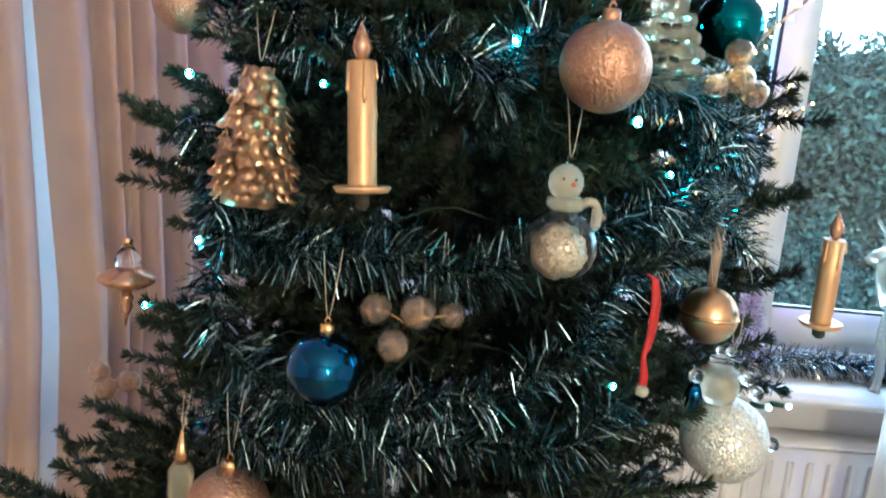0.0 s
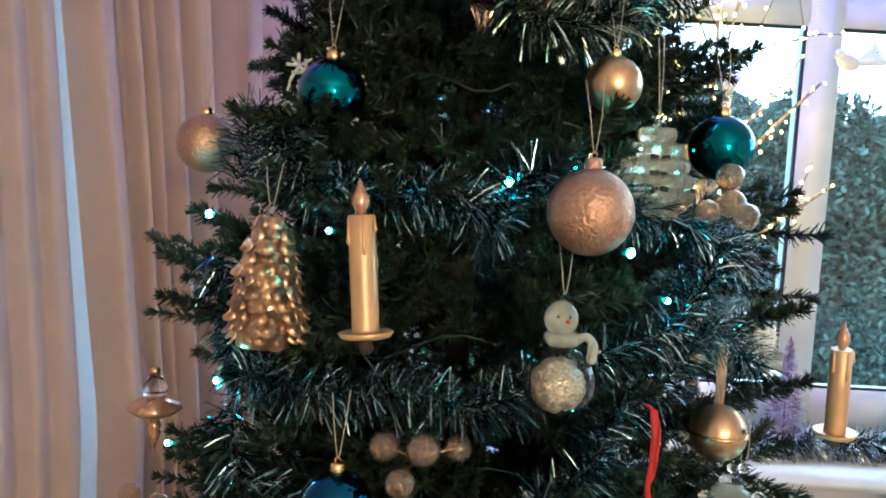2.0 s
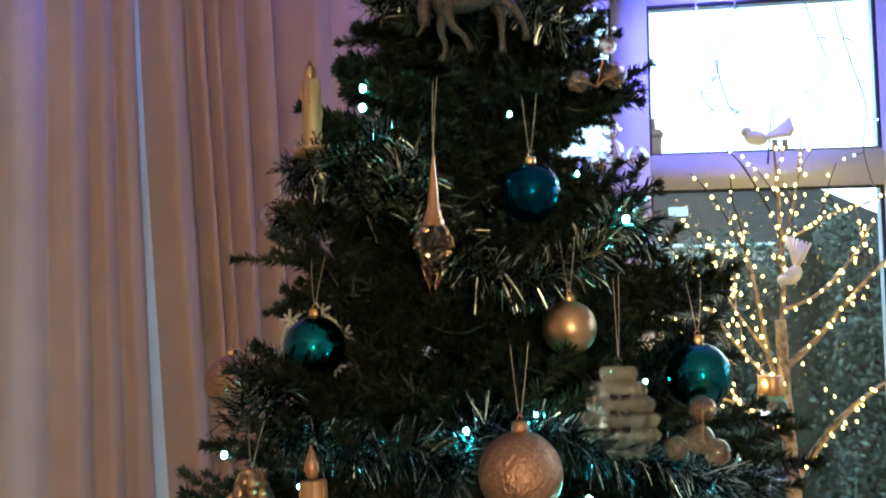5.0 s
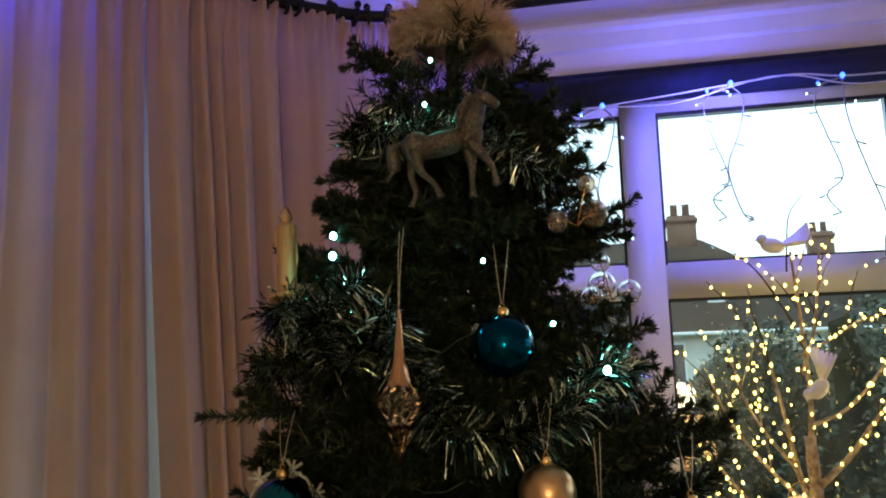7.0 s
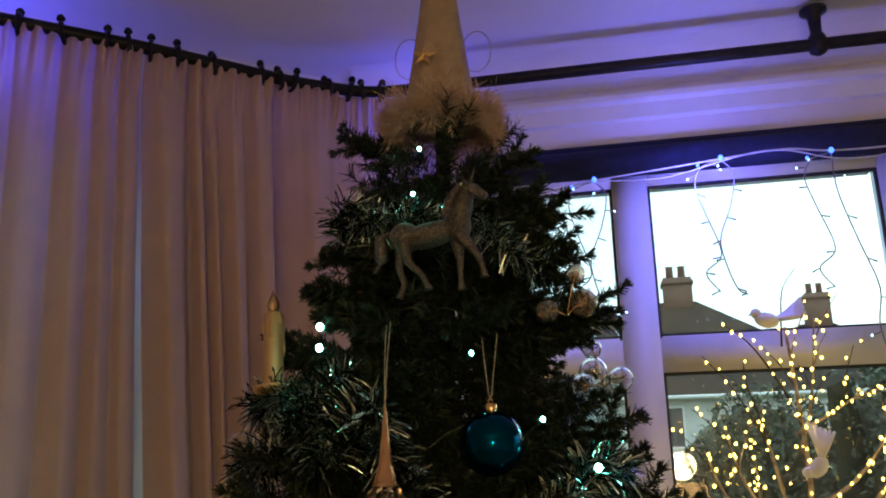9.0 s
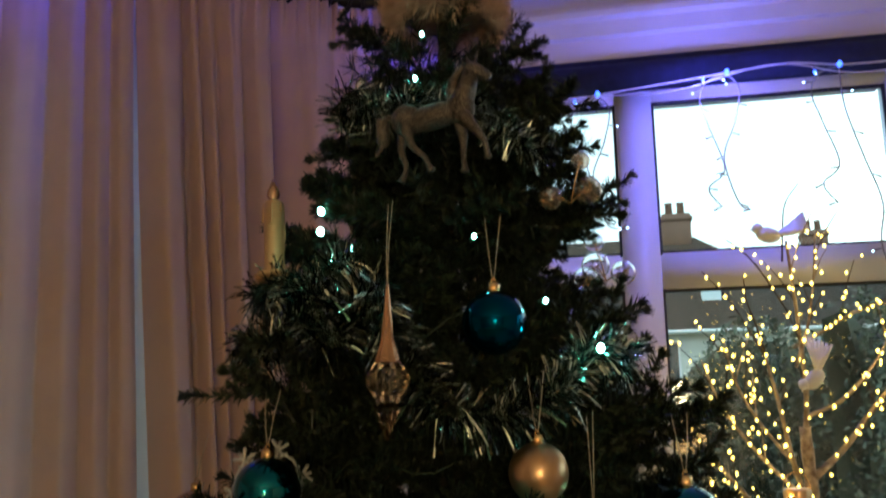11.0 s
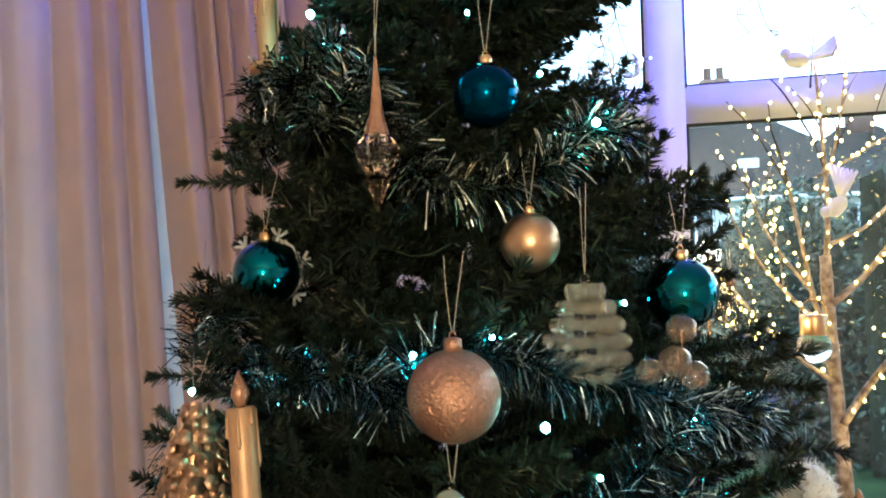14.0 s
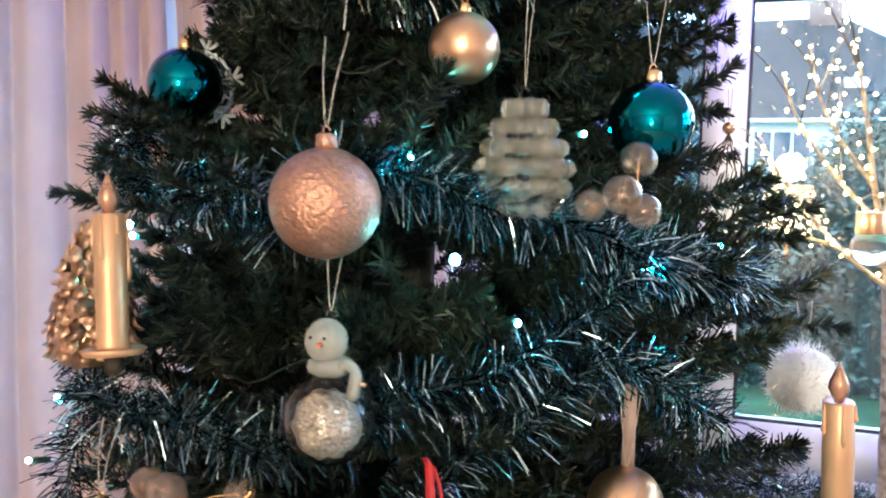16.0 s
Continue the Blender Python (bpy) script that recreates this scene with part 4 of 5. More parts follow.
bauble((0.142, 0.607, 1.488), 0.033, PEACH_FOIL, "large peach glitter bauble on a pale thread", PEACH_FOIL, 0.055)
bauble((0.180, 0.744, 1.600), 0.0258, GOLD_SATIN, "champagne gold satin bauble hung on the fir")
bauble((0.306, 0.815, 1.552), 0.0325, TEAL, "shiny teal mirror bauble hung on the fir")
bauble((-0.078, 0.771, 1.581), 0.032, TEAL, "shiny teal mirror bauble before a lace snowflake")
bauble((-0.042, 0.630, 1.239), 0.030, BLUE, "shiny blue mirror bauble among the tinsel")
bauble((0.145, 0.747, 1.730), 0.029, BLUE_MATT, "satin blue bauble hung high on the fir", GOLD, 0.06)
bauble((-0.246, 0.957, 1.531), 0.034, PEACH_FOIL, "peach glitter bauble hanging beside the curtain")
bauble((-0.115, 0.660, 1.100), 0.036, PEACH_FOIL, "large peach glitter bauble low on the fir")


def berries(place, spots, label, mat=CRACKLE):
    b = thing("ball_cluster", place, label, "ornament", "clear ball clusters")
    for k, (x, y, z, r) in enumerate(spots):
        hull = part("ball", shell(bmesh.new(), (x, y, z), r, 24), mat, b)
        part("foil", foil_curls((x, y, z), r * 0.85, 20, 90 + k), GOLD, hull, "gold foil threads")
        part("wire", tube(bmesh.new(), spline([(x, y, z), (x * 0.5, y * 0.5 + 0.004, z * 0.5 - 0.004), (0, 0.012, -0.012)], 5), 0.0009, 5), GOLD, b)
    return b


def foil_curls(c, r, count, seed):
    rg = random.Random(seed)
    bm = bmesh.new()
    for _ in range(count):
        p = Vector([rg.gauss(0, 1) for _ in range(3)]).normalized() * r * rg.uniform(0.3, 1.0)
        q = p + Vector([rg.gauss(0, 1) for _ in range(3)]).normalized() * r * 0.6
        if q.length > r:
            q = q.normalized() * r
        w = (q - p).cross(Vector((0.3, 0.8, 0.5))).normalized() * 0.0005
        vs = [bm.verts.new(Vector(c) + u) for u in (p - w, p + w, q + w, q - w)]
        bm.faces.new(vs)
    return bm


berries((0.02, 0.635, 1.287), [(-0.026, 0.0, 0.002, 0.0125), (0.006, -0.02, 0.007, 0.0135), (0.035, 0.021, -0.003, 0.0118), (-0.011, -0.028, -0.018, 0.0125)], "cluster of clear balls with copper threads")
berries((0.303, 0.765, 1.500), [(0.0, 0.008, 0.023, 0.0135), (-0.007, -0.02, -0.002, 0.014), (-0.028, -0.02, -0.010, 0.0115), (0.008, -0.02, -0.013, 0.0125)], "cluster of clear balls under a teal bauble")
berries((0.245, 1.01, 1.815), [(0.02, -0.01, -0.006, 0.0145), (-0.012, 0.01, 0.007, 0.017), (-0.024, -0.01, -0.012, 0.015), (-0.012, 0, 0.033, 0.012)], "cluster of clear glass balls at the tree's edge", CLEAR)
berries((-0.34, 1.0, 1.083), [(0, 0, 0.006, 0.0135), (0.012, -0.01, -0.012, 0.0145), (0.036, 0, -0.004, 0.0135)], "cluster of clear coppery balls low on the fir")
berries((-0.185, 0.97, 1.752), [(-0.018, 0.01, -0.006, 0.017), (0.018, -0.02, 0.004, 0.015)], "pair of silver glass balls beside the curtain", CLEAR)
berries((0.213, 0.85, 1.875), [(-0.02, 0.0, -0.008, 0.0125), (0.018, 0.01, 0.0, 0.015), (0.012, 0.0, 0.03, 0.010)], "cluster of clear coppery balls near the top")


def candle(place, label, lean=(0, 0, 0), h=0.093, r=0.0108):
    c = thing("clip_candle", place, label, "candle", "clip-on candles", lean)
    wax = part("wax", lathe(bmesh.new(), [(r * 1.02, 0.0), (r, 0.004), (r, h * 0.5), (r * 0.99, h - 0.001), (r * 0.9, h), (0.004, h - 0.002)], 28, wave=lambda a, z: 0.012 * math.sin(3 * a + z * 60)), GOLD_CANDLE, c)
    for a, z0, ln in ((3.6, h - 0.002, 0.022), (4.9, h - 0.001, 0.030), (5.9, h - 0.002, 0.012), (0.6, h - 0.002, 0.045), (2.2, h, 0.018)):
        x, y = r * math.cos(a), r * math.sin(a)
        part("drip", tube(bmesh.new(), [(x, y, z0), (x * 1.04, y * 1.04, z0 - ln * 0.6), (x * 1.06, y * 1.06, z0 - ln * 0.85), (x * 1.02, y * 1.02, z0 - ln)], [0.0012, 0.0013, 0.002, 0.0007], 7), GOLD_CANDLE, wax)
    part("flame", lathe(bmesh.new(), [(0.003, h - 0.001), (0.0048, h + 0.003), (0.0074, h + 0.009), (0.0066, h + 0.014), (0.0035, h + 0.021), (0.0008, h + 0.028)], 18), COPPER_GLASS, c, "flame-shaped amber bulb cover")
    part("dish", lathe(bmesh.new(), [(0.004, -0.004), (0.019, -0.003), (0.022, 0.001), (0.0205, 0.002), (0.011, 0.0005)], 28), GOLD_CANDLE, c, "round drip dish")
    part("clip", box(bmesh.new(), (-0.005, -0.006, -0.016), (0.005, 0.006, -0.003), 0.002), BARK, c)
    return c


candle((-0.024, 0.622, 1.383), "gold clip-on candle standing on a fir branch", (-3, -5, 0))
candle((0.449, 0.818, 1.268), "gold clip-on candle at the branch end before the window", (4, -2.5, 0), 0.089)
candle((-0.102, 0.835, 1.796), "gold clip-on candle standing before the curtain", (-8, -5.5, 0), 0.086)

# cone of gold foil petals
pc = thing("foil_cone", (-0.118, 0.708, 1.352), "gold foil fir cone ornament with layered petals", "ornament")
part("core", lathe(bmesh.new(), [(0.027, 0.0), (0.027, 0.02), (0.021, 0.06), (0.012, 0.095), (0.004, 0.108)], 20), GOLD_SATIN, pc)
rg = random.Random(9)
for j in range(11):
    zz = 0.003 + j * 0.0098
    rr = float(np.interp(zz, [0, 0.03, 0.075, 0.095, 0.108], [0.033, 0.031, 0.021, 0.014, 0.006]))
    cnt = max(6, int(2 * math.pi * rr / 0.0125))
    for k in range(cnt):
        a = 2 * math.pi * (k + 0.5 * (j % 2)) / cnt + rg.uniform(-0.12, 0.12)
        bm = bmesh.new()
        w, l = 0.0074, 0.0125
        prof = [(-0.5, 0), (-1, 0.55), (-0.7, 0.92), (0, 1.02), (0.7, 0.92), (1, 0.55), (0.5, 0)]
        top = [bm.verts.new((x * w, -0.0024 * (1 - x * x) - y * y * 0.003, -y * l)) for x, y in prof]
        low = [bm.verts.new((x * w * 0.95, -0.0024 * (1 - x * x) - y * y * 0.003 + 0.0012, -y * l)) for x, y in prof]
        bm.faces.new(top)
        bm.faces.new(low[::-1])
        for q in range(7):
            bm.faces.new((top[q], low[q], low[(q + 1) % 7], top[(q + 1) % 7]))
        ob = part("petal", bm, GOLD_FLAKE, pc)
        ob.matrix_local = pose(rr * math.cos(a) * 0.93, rr * math.sin(a) * 0.93, zz + 0.012, rg.uniform(-24, 4), rg.uniform(-20, 20), math.degrees(a) + 90 + rg.uniform(-15, 15)) @ Matrix.Scale(rg.uniform(0.8, 1.2), 4)
threads(pc, 0.118, 0.04)

# snowman on a clear globe
sn = thing("snowman_globe", (0.132, 0.637, 1.351), "frosted snowman ornament over a clear glitter globe", "ornament")
part("globe", shell(bmesh.new(), (0, 0, 0), 0.030, 40), BUBBLE, sn, "clear plastic globe")
bm = ball(bmesh.new(), (-0.001, 0.0, -0.004), 0.0215, 28)
for vv in bm.verts:
    vv.co += (vv.co - Vector((-0.001, 0, -0.004))).normalized() * 0.004 * noise.noise(vv.co * 160)
part("glitter_filling", bm, PEARL_GLITTER, sn)
part("head", ball(bmesh.new(), (-0.002, -0.002, 0.050), 0.0140, 28, (1, 1, 1.04)), FROST, sn)
part("scarf", lathe(bmesh.new(), [(0.010, 0.028), (0.0135, 0.030), (0.0148, 0.034), (0.0135, 0.038), (0.010, 0.040)], 24, wave=lambda a, z: 0.05 * math.sin(7 * a)), FROST, sn)
part("scarf_end", tube(bmesh.new(), spline([(0.009, -0.006, 0.033), (0.017, -0.009, 0.0375), (0.0225, -0.010, 0.033), (0.0225, -0.012, 0.023), (0.0215, -0.013, 0.017)], 5), [0.0036] * 11 + [0.0042] * 8 + [0.003] * 2, 10), FROST, sn)
part("arm", tube(bmesh.new(), [(0.022, -0.010, 0.027), (0.030, -0.011, 0.0265)], [0.0022, 0.0014], 8), COPPER_GLASS, sn, "small pink twig arm")
for x in (-0.0065, 0.003):
    part("eye", ball(bmesh.new(), (x, -0.0148, 0.0535), 0.0011, 8), GASKET, sn)
part("nose", tube(bmesh.new(), [(0.001, -0.016, 0.050), (0.002, -0.021, 0.049)], [0.0018, 0.0005], 8), ORANGE, sn, "orange carrot nose")
part("loop", tube(bmesh.new(), [(0.003 * math.cos(k * 0.6), 0, 0.067 + 0.003 * math.sin(k * 0.6)) for k in range(11)], 0.0008, 6), CLEAR, sn)
threads(sn, 0.069, 0.055)

# glittering snowman low on the fir
s2 = thing("snowman_bauble", (0.312, 0.700, 1.195), "white glitter snowman ornament with clear bead arms", "ornament")
part("body", ball(bmesh.new(), (0.003, 0, -0.015), 0.039, 40, (1, 1, 1.0)), WHITE_GLITTER, s2)
part("head", ball(bmesh.new(), (-0.012, -0.004, 0.035), 0.0185, 28), FROST, s2)
part("hat", lathe(bmesh.new(), [(0.017, 0.048), (0.018, 0.051), (0.011, 0.053), (0.010, 0.061), (0.004, 0.064)], 24, (-0.012, -0.004, 0)), CLEAR, s2)
for x, z in ((-0.034, 0.044), (0.012, 0.045), (0.044, -0.014), (0.022, 0.032)):
    part("bead", ball(bmesh.new(), (x, -0.008, z), 0.0068, 16), CLEAR, s2, "clear plastic bead")
part("blue_gem", ball(bmesh.new(), (-0.033, -0.006, 0.022), 0.011, 12, (0.8, 0.7, 1.5)), BLUE, s2, "dark blue foil gem")
threads(s2, 0.065, 0.05)

# metal bell
be = thing("jingle_bell", (0.306, 0.755, 1.280), "champagne jingle bell with star holes", "bell")
part("shell", ball(bmesh.new(), (0, 0, 0), 0.027, 36), GOLD_SATIN, be)
part("rim", lathe(bmesh.new(), [(0.0268, -0.002), (0.0285, -0.001), (0.0285, 0.001), (0.0268, 0.002)], 36), GOLD, be)
# flat black star on the closed shell: the hole's shade as colour
bm = bmesh.new()
st = [bm.verts.new((0.0045 * (1 if k % 2 == 0 else 0.42) * math.cos(k * math.pi / 5 + 0.3), 0, 0.0045 * (1 if k % 2 == 0 else 0.42) * math.sin(k * math.pi / 5 + 0.3))) for k in range(10)]
bm.faces.new(st)
ob = part("star_shade", bm, GASKET, be, "flat black star for the shade in a star-shaped hole", smooth=False)
ob.matrix_local = pose(0.0165, -0.0205, 0.0085, -18, 0, 39)
for x in (0.012, 0.022):
    part("bead", ball(bmesh.new(), (x, -0.012, -0.030), 0.005, 14), CLEAR, be, "clear bead")
part("ribbon", box(bmesh.new(), (-0.0045, 0.004, 0.026), (0.0045, 0.0052, 0.085), 0.0003), GAUZE, be, "grey satin hanging ribbon")
threads(be, 0.027, 0.05)

# red ribbon with a pale end
rb = thing("red_ribbon", (0.206, 0.622, 1.334), "red satin ribbon tied to a fir branch", "ribbon")
bm = bmesh.new()
lft, rgt = [], []
for x, y, z, w in ((-0.005, 0.006, 0.003, 0.002), (0.0, 0, 0.0, 0.0026), (0.002, -0.002, -0.02, 0.0028), (0.0015, -0.002, -0.045, 0.0026), (-0.0005, 0, -0.062, 0.002), (0.0015, -0.002, -0.076, 0.0032), (0.002, 0, -0.086, 0.0034)):
    lft.append((bm.verts.new((x - w, y, z)), bm.verts.new((x - w, y + 0.0009, z))))
    rgt.append((bm.verts.new((x + w, y, z)), bm.verts.new((x + w, y + 0.0009, z))))
for k in range(6):
    bm.faces.new((lft[k][0], rgt[k][0], rgt[k + 1][0], lft[k + 1][0]))
    bm.faces.new((lft[k][1], lft[k + 1][1], rgt[k + 1][1], rgt[k][1]))
    bm.faces.new((lft[k][0], lft[k + 1][0], lft[k + 1][1], lft[k][1]))
    bm.faces.new((rgt[k][0], rgt[k][1], rgt[k + 1][1], rgt[k + 1][0]))
part("band", bm, RED, rb)
part("tail", tube(bmesh.new(), spline([(0.002, 0.002, 0), (0.007, 0.004, -0.02), (0.005, 0.003, -0.05), (0.0, 0.001, -0.062)], 5), 0.0012, 6), RED, rb)
part("tip", ball(bmesh.new(), (0.002, 0, -0.090), 0.0055, 16, (1, 0.8, 0.9)), FROST, rb, "cream rounded end")

# amber glass drop
dr = thing("glass_drop", (0.056, 0.710, 1.675), "faceted clear amber drop with a long spire", "ornament")
part("spire", lathe(bmesh.new(), [(0.0115, 0.020), (0.0085, 0.030), (0.0060, 0.038), (0.0036, 0.062), (0.0012, 0.088)], 10), COPPER_GLASS, dr, smooth=False)
part("body", lathe(bmesh.new(), [(0.0100, -0.014), (0.0190, 0.001), (0.0200, 0.008), (0.0120, 0.0195)], 10), AMBER, dr, smooth=False)
part("waist", lathe(bmesh.new(), [(0.010, -0.019), (0.013, -0.017), (0.0100, -0.0145)], 10), AMBER, dr, smooth=False)
part("point", lathe(bmesh.new(), [(0.0008, -0.046), (0.0050, -0.034), (0.0110, -0.0195)], 8), AMBER, dr, smooth=False)
threads(dr, 0.088, 0.075, 0.002)

# finial beside the curtain
fi = thing("glass_finial", (-0.285, 0.920, 1.230), "pink champagne glass finial with a saucer waist", "ornament")
fi.matrix_world = pose(-0.285, 0.920, 1.222) @ Matrix.Scale(0.82, 4)
part("neck", lathe(bmesh.new(), [(0.006, 0.052), (0.0065, 0.060), (0.004, 0.062)], 16), GOLD, fi)
part("bell", lathe(bmesh.new(), [(0.016, 0.024), (0.018, 0.030), (0.014, 0.040), (0.007, 0.052)], 24), BUBBLE, fi)
part("saucer", lathe(bmesh.new(), [(0.008, -0.012), (0.028, -0.004), (0.0385, 0.004), (0.036, 0.010), (0.02, 0.018), (0.012, 0.024)], 36), COPPER_GLASS, fi)
part("spike", lathe(bmesh.new(), [(0.0006, -0.062), (0.004, -0.046), (0.0095, -0.032), (0.0075, -0.026), (0.010, -0.021), (0.007, -0.013)], 20), COPPER_GLASS, fi)
threads(fi, 0.062, 0.06, 0.003)

# stacked acrylic tree
ac = thing("acrylic_tree", (0.225, 0.749, 1.527), "layered frosted acrylic tree ornament on a thread", "ornament")
for k, (w, z) in enumerate(((0.027, -0.040), (0.036, -0.026), (0.036, -0.012), (0.031, 0.002), (0.025, 0.016), (0.017, 0.030))):
    bm = bmesh.new()
    lathe(bm, [(w * 0.86, z - 0.0069), (w * 0.97, z - 0.004), (w, z), (w * 0.97, z + 0.004), (w * 0.86, z + 0.0069)], 60, wave=lambda a, q: 0.07 * math.cos(9 * a + 2 * k))
    for vv in bm.verts:
        vv.co.y *= 0.6
    part("layer", bm, ACRYLIC, ac)
# dark boxes set between the layers in place of shaded openings
for z, y in ((-0.019, -0.0195), (-0.005, -0.0175), (0.009, -0.0145)):
    for x in (-0.0048, 0.0048):
        part("gap_shade", box(bmesh.new(), (x - 0.0040, y, z - 0.0030), (x + 0.0040, y + 0.008, z + 0.0030), 0.0006), DARK_GLASS, ac)
part("loop", tube(bmesh.new(), [(0.004 * math.cos(k * 0.6), 0, 0.041 + 0.004 * math.sin(k * 0.6)) for k in range(11)], 0.0009, 6), CLEAR, ac)
threads(ac, 0.045, 0.075, 0.003)

# lace snowflake behind the teal bauble
sf = thing("lace_snowflake", (-0.092, 0.808, 1.584), "openwork silver snowflake behind the teal bauble", "snowflake", turn=(0, 0, 10))
for k in range(6):
    a = radians(60 * k + 15)
    bm = bmesh.new()
    d = 0.84 * Vector((math.cos(a), 0, math.sin(a)))
    e = 0.84 * Vector((-math.sin(a), 0, math.cos(a)))
    tube(bm, [d * 0.004, d * 0.052], [0.0024, 0.0018], 6)
    for f0 in (0.018, 0.030, 0.041):
        for sd in (-1, 1):
            tube(bm, [d * f0, d * (f0 + 0.010) + e * sd * (0.016 - f0 * 0.15)], 0.0019, 5)
    for f0 in (0.024, 0.040):
        pts = [d * f0 * math.cos(q * 0.1047 * 5) + e * f0 * math.sin(q * 0.1047 * 5) for q in range(0, 3)]
        tube(bm, pts, 0.0018, 5)
    part("arm", bm, WHITE_GLITTER, sf)

# glitter horse ornament, one plain shape
bm = bmesh.new()
ball(bm, (0.0, 0, 0.0), 0.022, 20, (1.5, 0.62, 0.58), (0, -6, 0))
ball(bm, (0.028, 0, 0.004), 0.015, 16, (1, 0.8, 1))
ball(bm, (-0.026, 0, 0.001), 0.016, 16, (1, 0.85, 1))
tube(bm, [(0.026, 0, 0.004), (0.036, 0, 0.022), (0.042, 0, 0.040)], [0.013, 0.010, 0.0075], 12)
tube(bm, [(0.039, 0, 0.043), (0.050, 0, 0.038), (0.060, 0, 0.030)], [0.0075, 0.0065, 0.004], 12)
tube(bm, [(0.040, 0, 0.046), (0.039, 0.002, 0.056)], [0.0028, 0.0008], 6)
tube(bm, [(0.045, 0, 0.044), (0.052, 0, 0.062)], [0.002, 0.0005], 6)
tube(bm, spline([(0.036, 0, 0.046), (0.026, 0, 0.036), (0.020, 0, 0.020), (0.018, 0, 0.010)], 4), [0.004] * 5 + [0.006] * 4 + [0.003] * 4, 8)
tube(bm, spline([(-0.036, 0, 0.008), (-0.050, 0, 0.004), (-0.052, 0, -0.018), (-0.060, 0, -0.030)], 4), [0.003] * 4 + [0.007] * 5 + [0.002] * 4, 8)
for pts in (((0.030, -0.006, -0.004), (0.044, -0.006, -0.024), (0.050, -0.006, -0.036), (0.052, -0.006, -0.052)),
            ((0.026, 0.006, -0.004), (0.027, 0.006, -0.028), (0.026, 0.006, -0.040), (0.026, 0.006, -0.058)),
            ((-0.026, -0.006, -0.004), (-0.022, -0.006, -0.026), (-0.010, -0.006, -0.040), (-0.004, -0.006, -0.056)),
            ((-0.030, 0.006, -0.004), (-0.036, 0.006, -0.026), (-0.032, 0.006, -0.044), (-0.038, 0.006, -0.058))):
    tube(bm, spline(pts, 3), [0.008, 0.007, 0.005, 0.004, 0.0033, 0.0033, 0.0028, 0.0028, 0.003, 0.0045], 8)
ob = part("horse_ornament", bm, SILVER_GLITTER)
ob.matrix_world = pose(0.088, 0.762, 1.933, 0, -4, -4)
tagged(ob, "silver glitter prancing horse ornament hung near the top", "ornament")

# small red bow and ornaments on the window side
wo = thing("fluffy_ball", (0.438, 1.040, 1.325), "white fluffy pompom ornament near the window", "ornament")
v, f = [], []
nr = np.random.default_rng(8)
for k in range(1400):
    w = nr.normal(size=3)
    w /= np.linalg.norm(w)
    spikes(nr, w * 0.012, w * 0.032, 2, 0.010, 0.0006, 35, v, f)
part_py("fluff", v, f, FLUFF, wo)
part("centre", ball(bmesh.new(), (0, 0, 0), 0.033, 24, (1, 0.9, 0.95)), FLUFF, wo)
part("card", box(bmesh.new(), (0.024, -0.004, -0.052), (0.046, 0.002, -0.018), 0.002), FROST, wo)
threads(wo, 0.034, 0.04)
gc = thing("icicle_ornament", (-0.155, 0.66, 1.12), "clear frosted icicle ornament with a gold cap", "ornament")
part("shaft", lathe(bmesh.new(), [(0.006, -0.07), (0.010, -0.03), (0.0095, 0.0), (0.011, 0.012), (0.006, 0.018)], 12, wave=lambda a, z: 0.1 * math.cos(4 * a + z * 200)), ACRYLIC, gc)
part("cap", lathe(bmesh.new(), [(0.0055, 0.018), (0.005, 0.028), (0.0015, 0.046)], 12), GOLD, gc)
threads(gc, 0.046, 0.03, 0.003)

# bead tassel at the branch end
bt = thing("bead_tassel", (0.360, 0.95, 1.560), "pink glass bead with a fan of fine wires", "ornament")
part("bead", ball(bmesh.new(), (0, 0, 0), 0.0055, 14), COPPER_GLASS, bt)
for k in range(5):
    part("wire", tube(bmesh.new(), spline([(0, 0, -0.004), ((k - 2) * 0.003, 0, -0.018), ((k - 2) * 0.0085, 0.002, -0.042)], 4), 0.0007, 5), DARK_TWIG, bt)
threads(bt, 0.005, 0.03, 0.002)

# tree topper
tp = thing("tree_topper", (0.062, 0.965, 2.135), "champagne gauze cone tree topper with feather trim", "tree topper")
part("skirt", lathe(bmesh.new(), [(0.050, 0.0), (0.047, 0.02), (0.036, 0.09), (0.027, 0.16), (0.020, 0.22), (0.010, 0.26)], 64, wave=lambda a, z: 0.05 * math.sin(9 * a) * (1 - z / 0.3)), GAUZE, tp)
v, f = [], []
for k in range(900):
    a = nr.uniform(0, 2 * math.pi)
    b0 = np.array((0.052 * math.cos(a), 0.052 * math.sin(a), nr.uniform(-0.008, 0.016)))
    w = np.array((math.cos(a), math.sin(a), nr.normal(0, 0.55)))
    spikes(nr, b0, b0 + w * 0.024, 12, 0.015, 0.00045, 40, v, f)
part_py("feather_trim", v, f, FEATHER, tp, "peach marabou feather trim")
bm = bmesh.new()
pts = [((0.017 if k % 2 == 0 else 0.0068) * math.sin(k * math.pi / 5), (0.017 if k % 2 == 0 else 0.0068) * math.cos(k * math.pi / 5)) for k in range(10)]
ring = [bm.verts.new((x, 0, z)) for x, z in pts]
c0, c1 = bm.verts.new((0, -0.005, 0)), bm.verts.new((0, 0.003, 0))
for k in range(10):
    bm.faces.new((ring[k], ring[(k + 1) % 10], c0))
    bm.faces.new((ring[(k + 1) % 10], ring[k], c1))
ob = part("star", bm, GOLD, tp, "small gold star", smooth=False)
ob.matrix_local = pose(-0.010, -0.050, 0.080, -12, 8, 0)
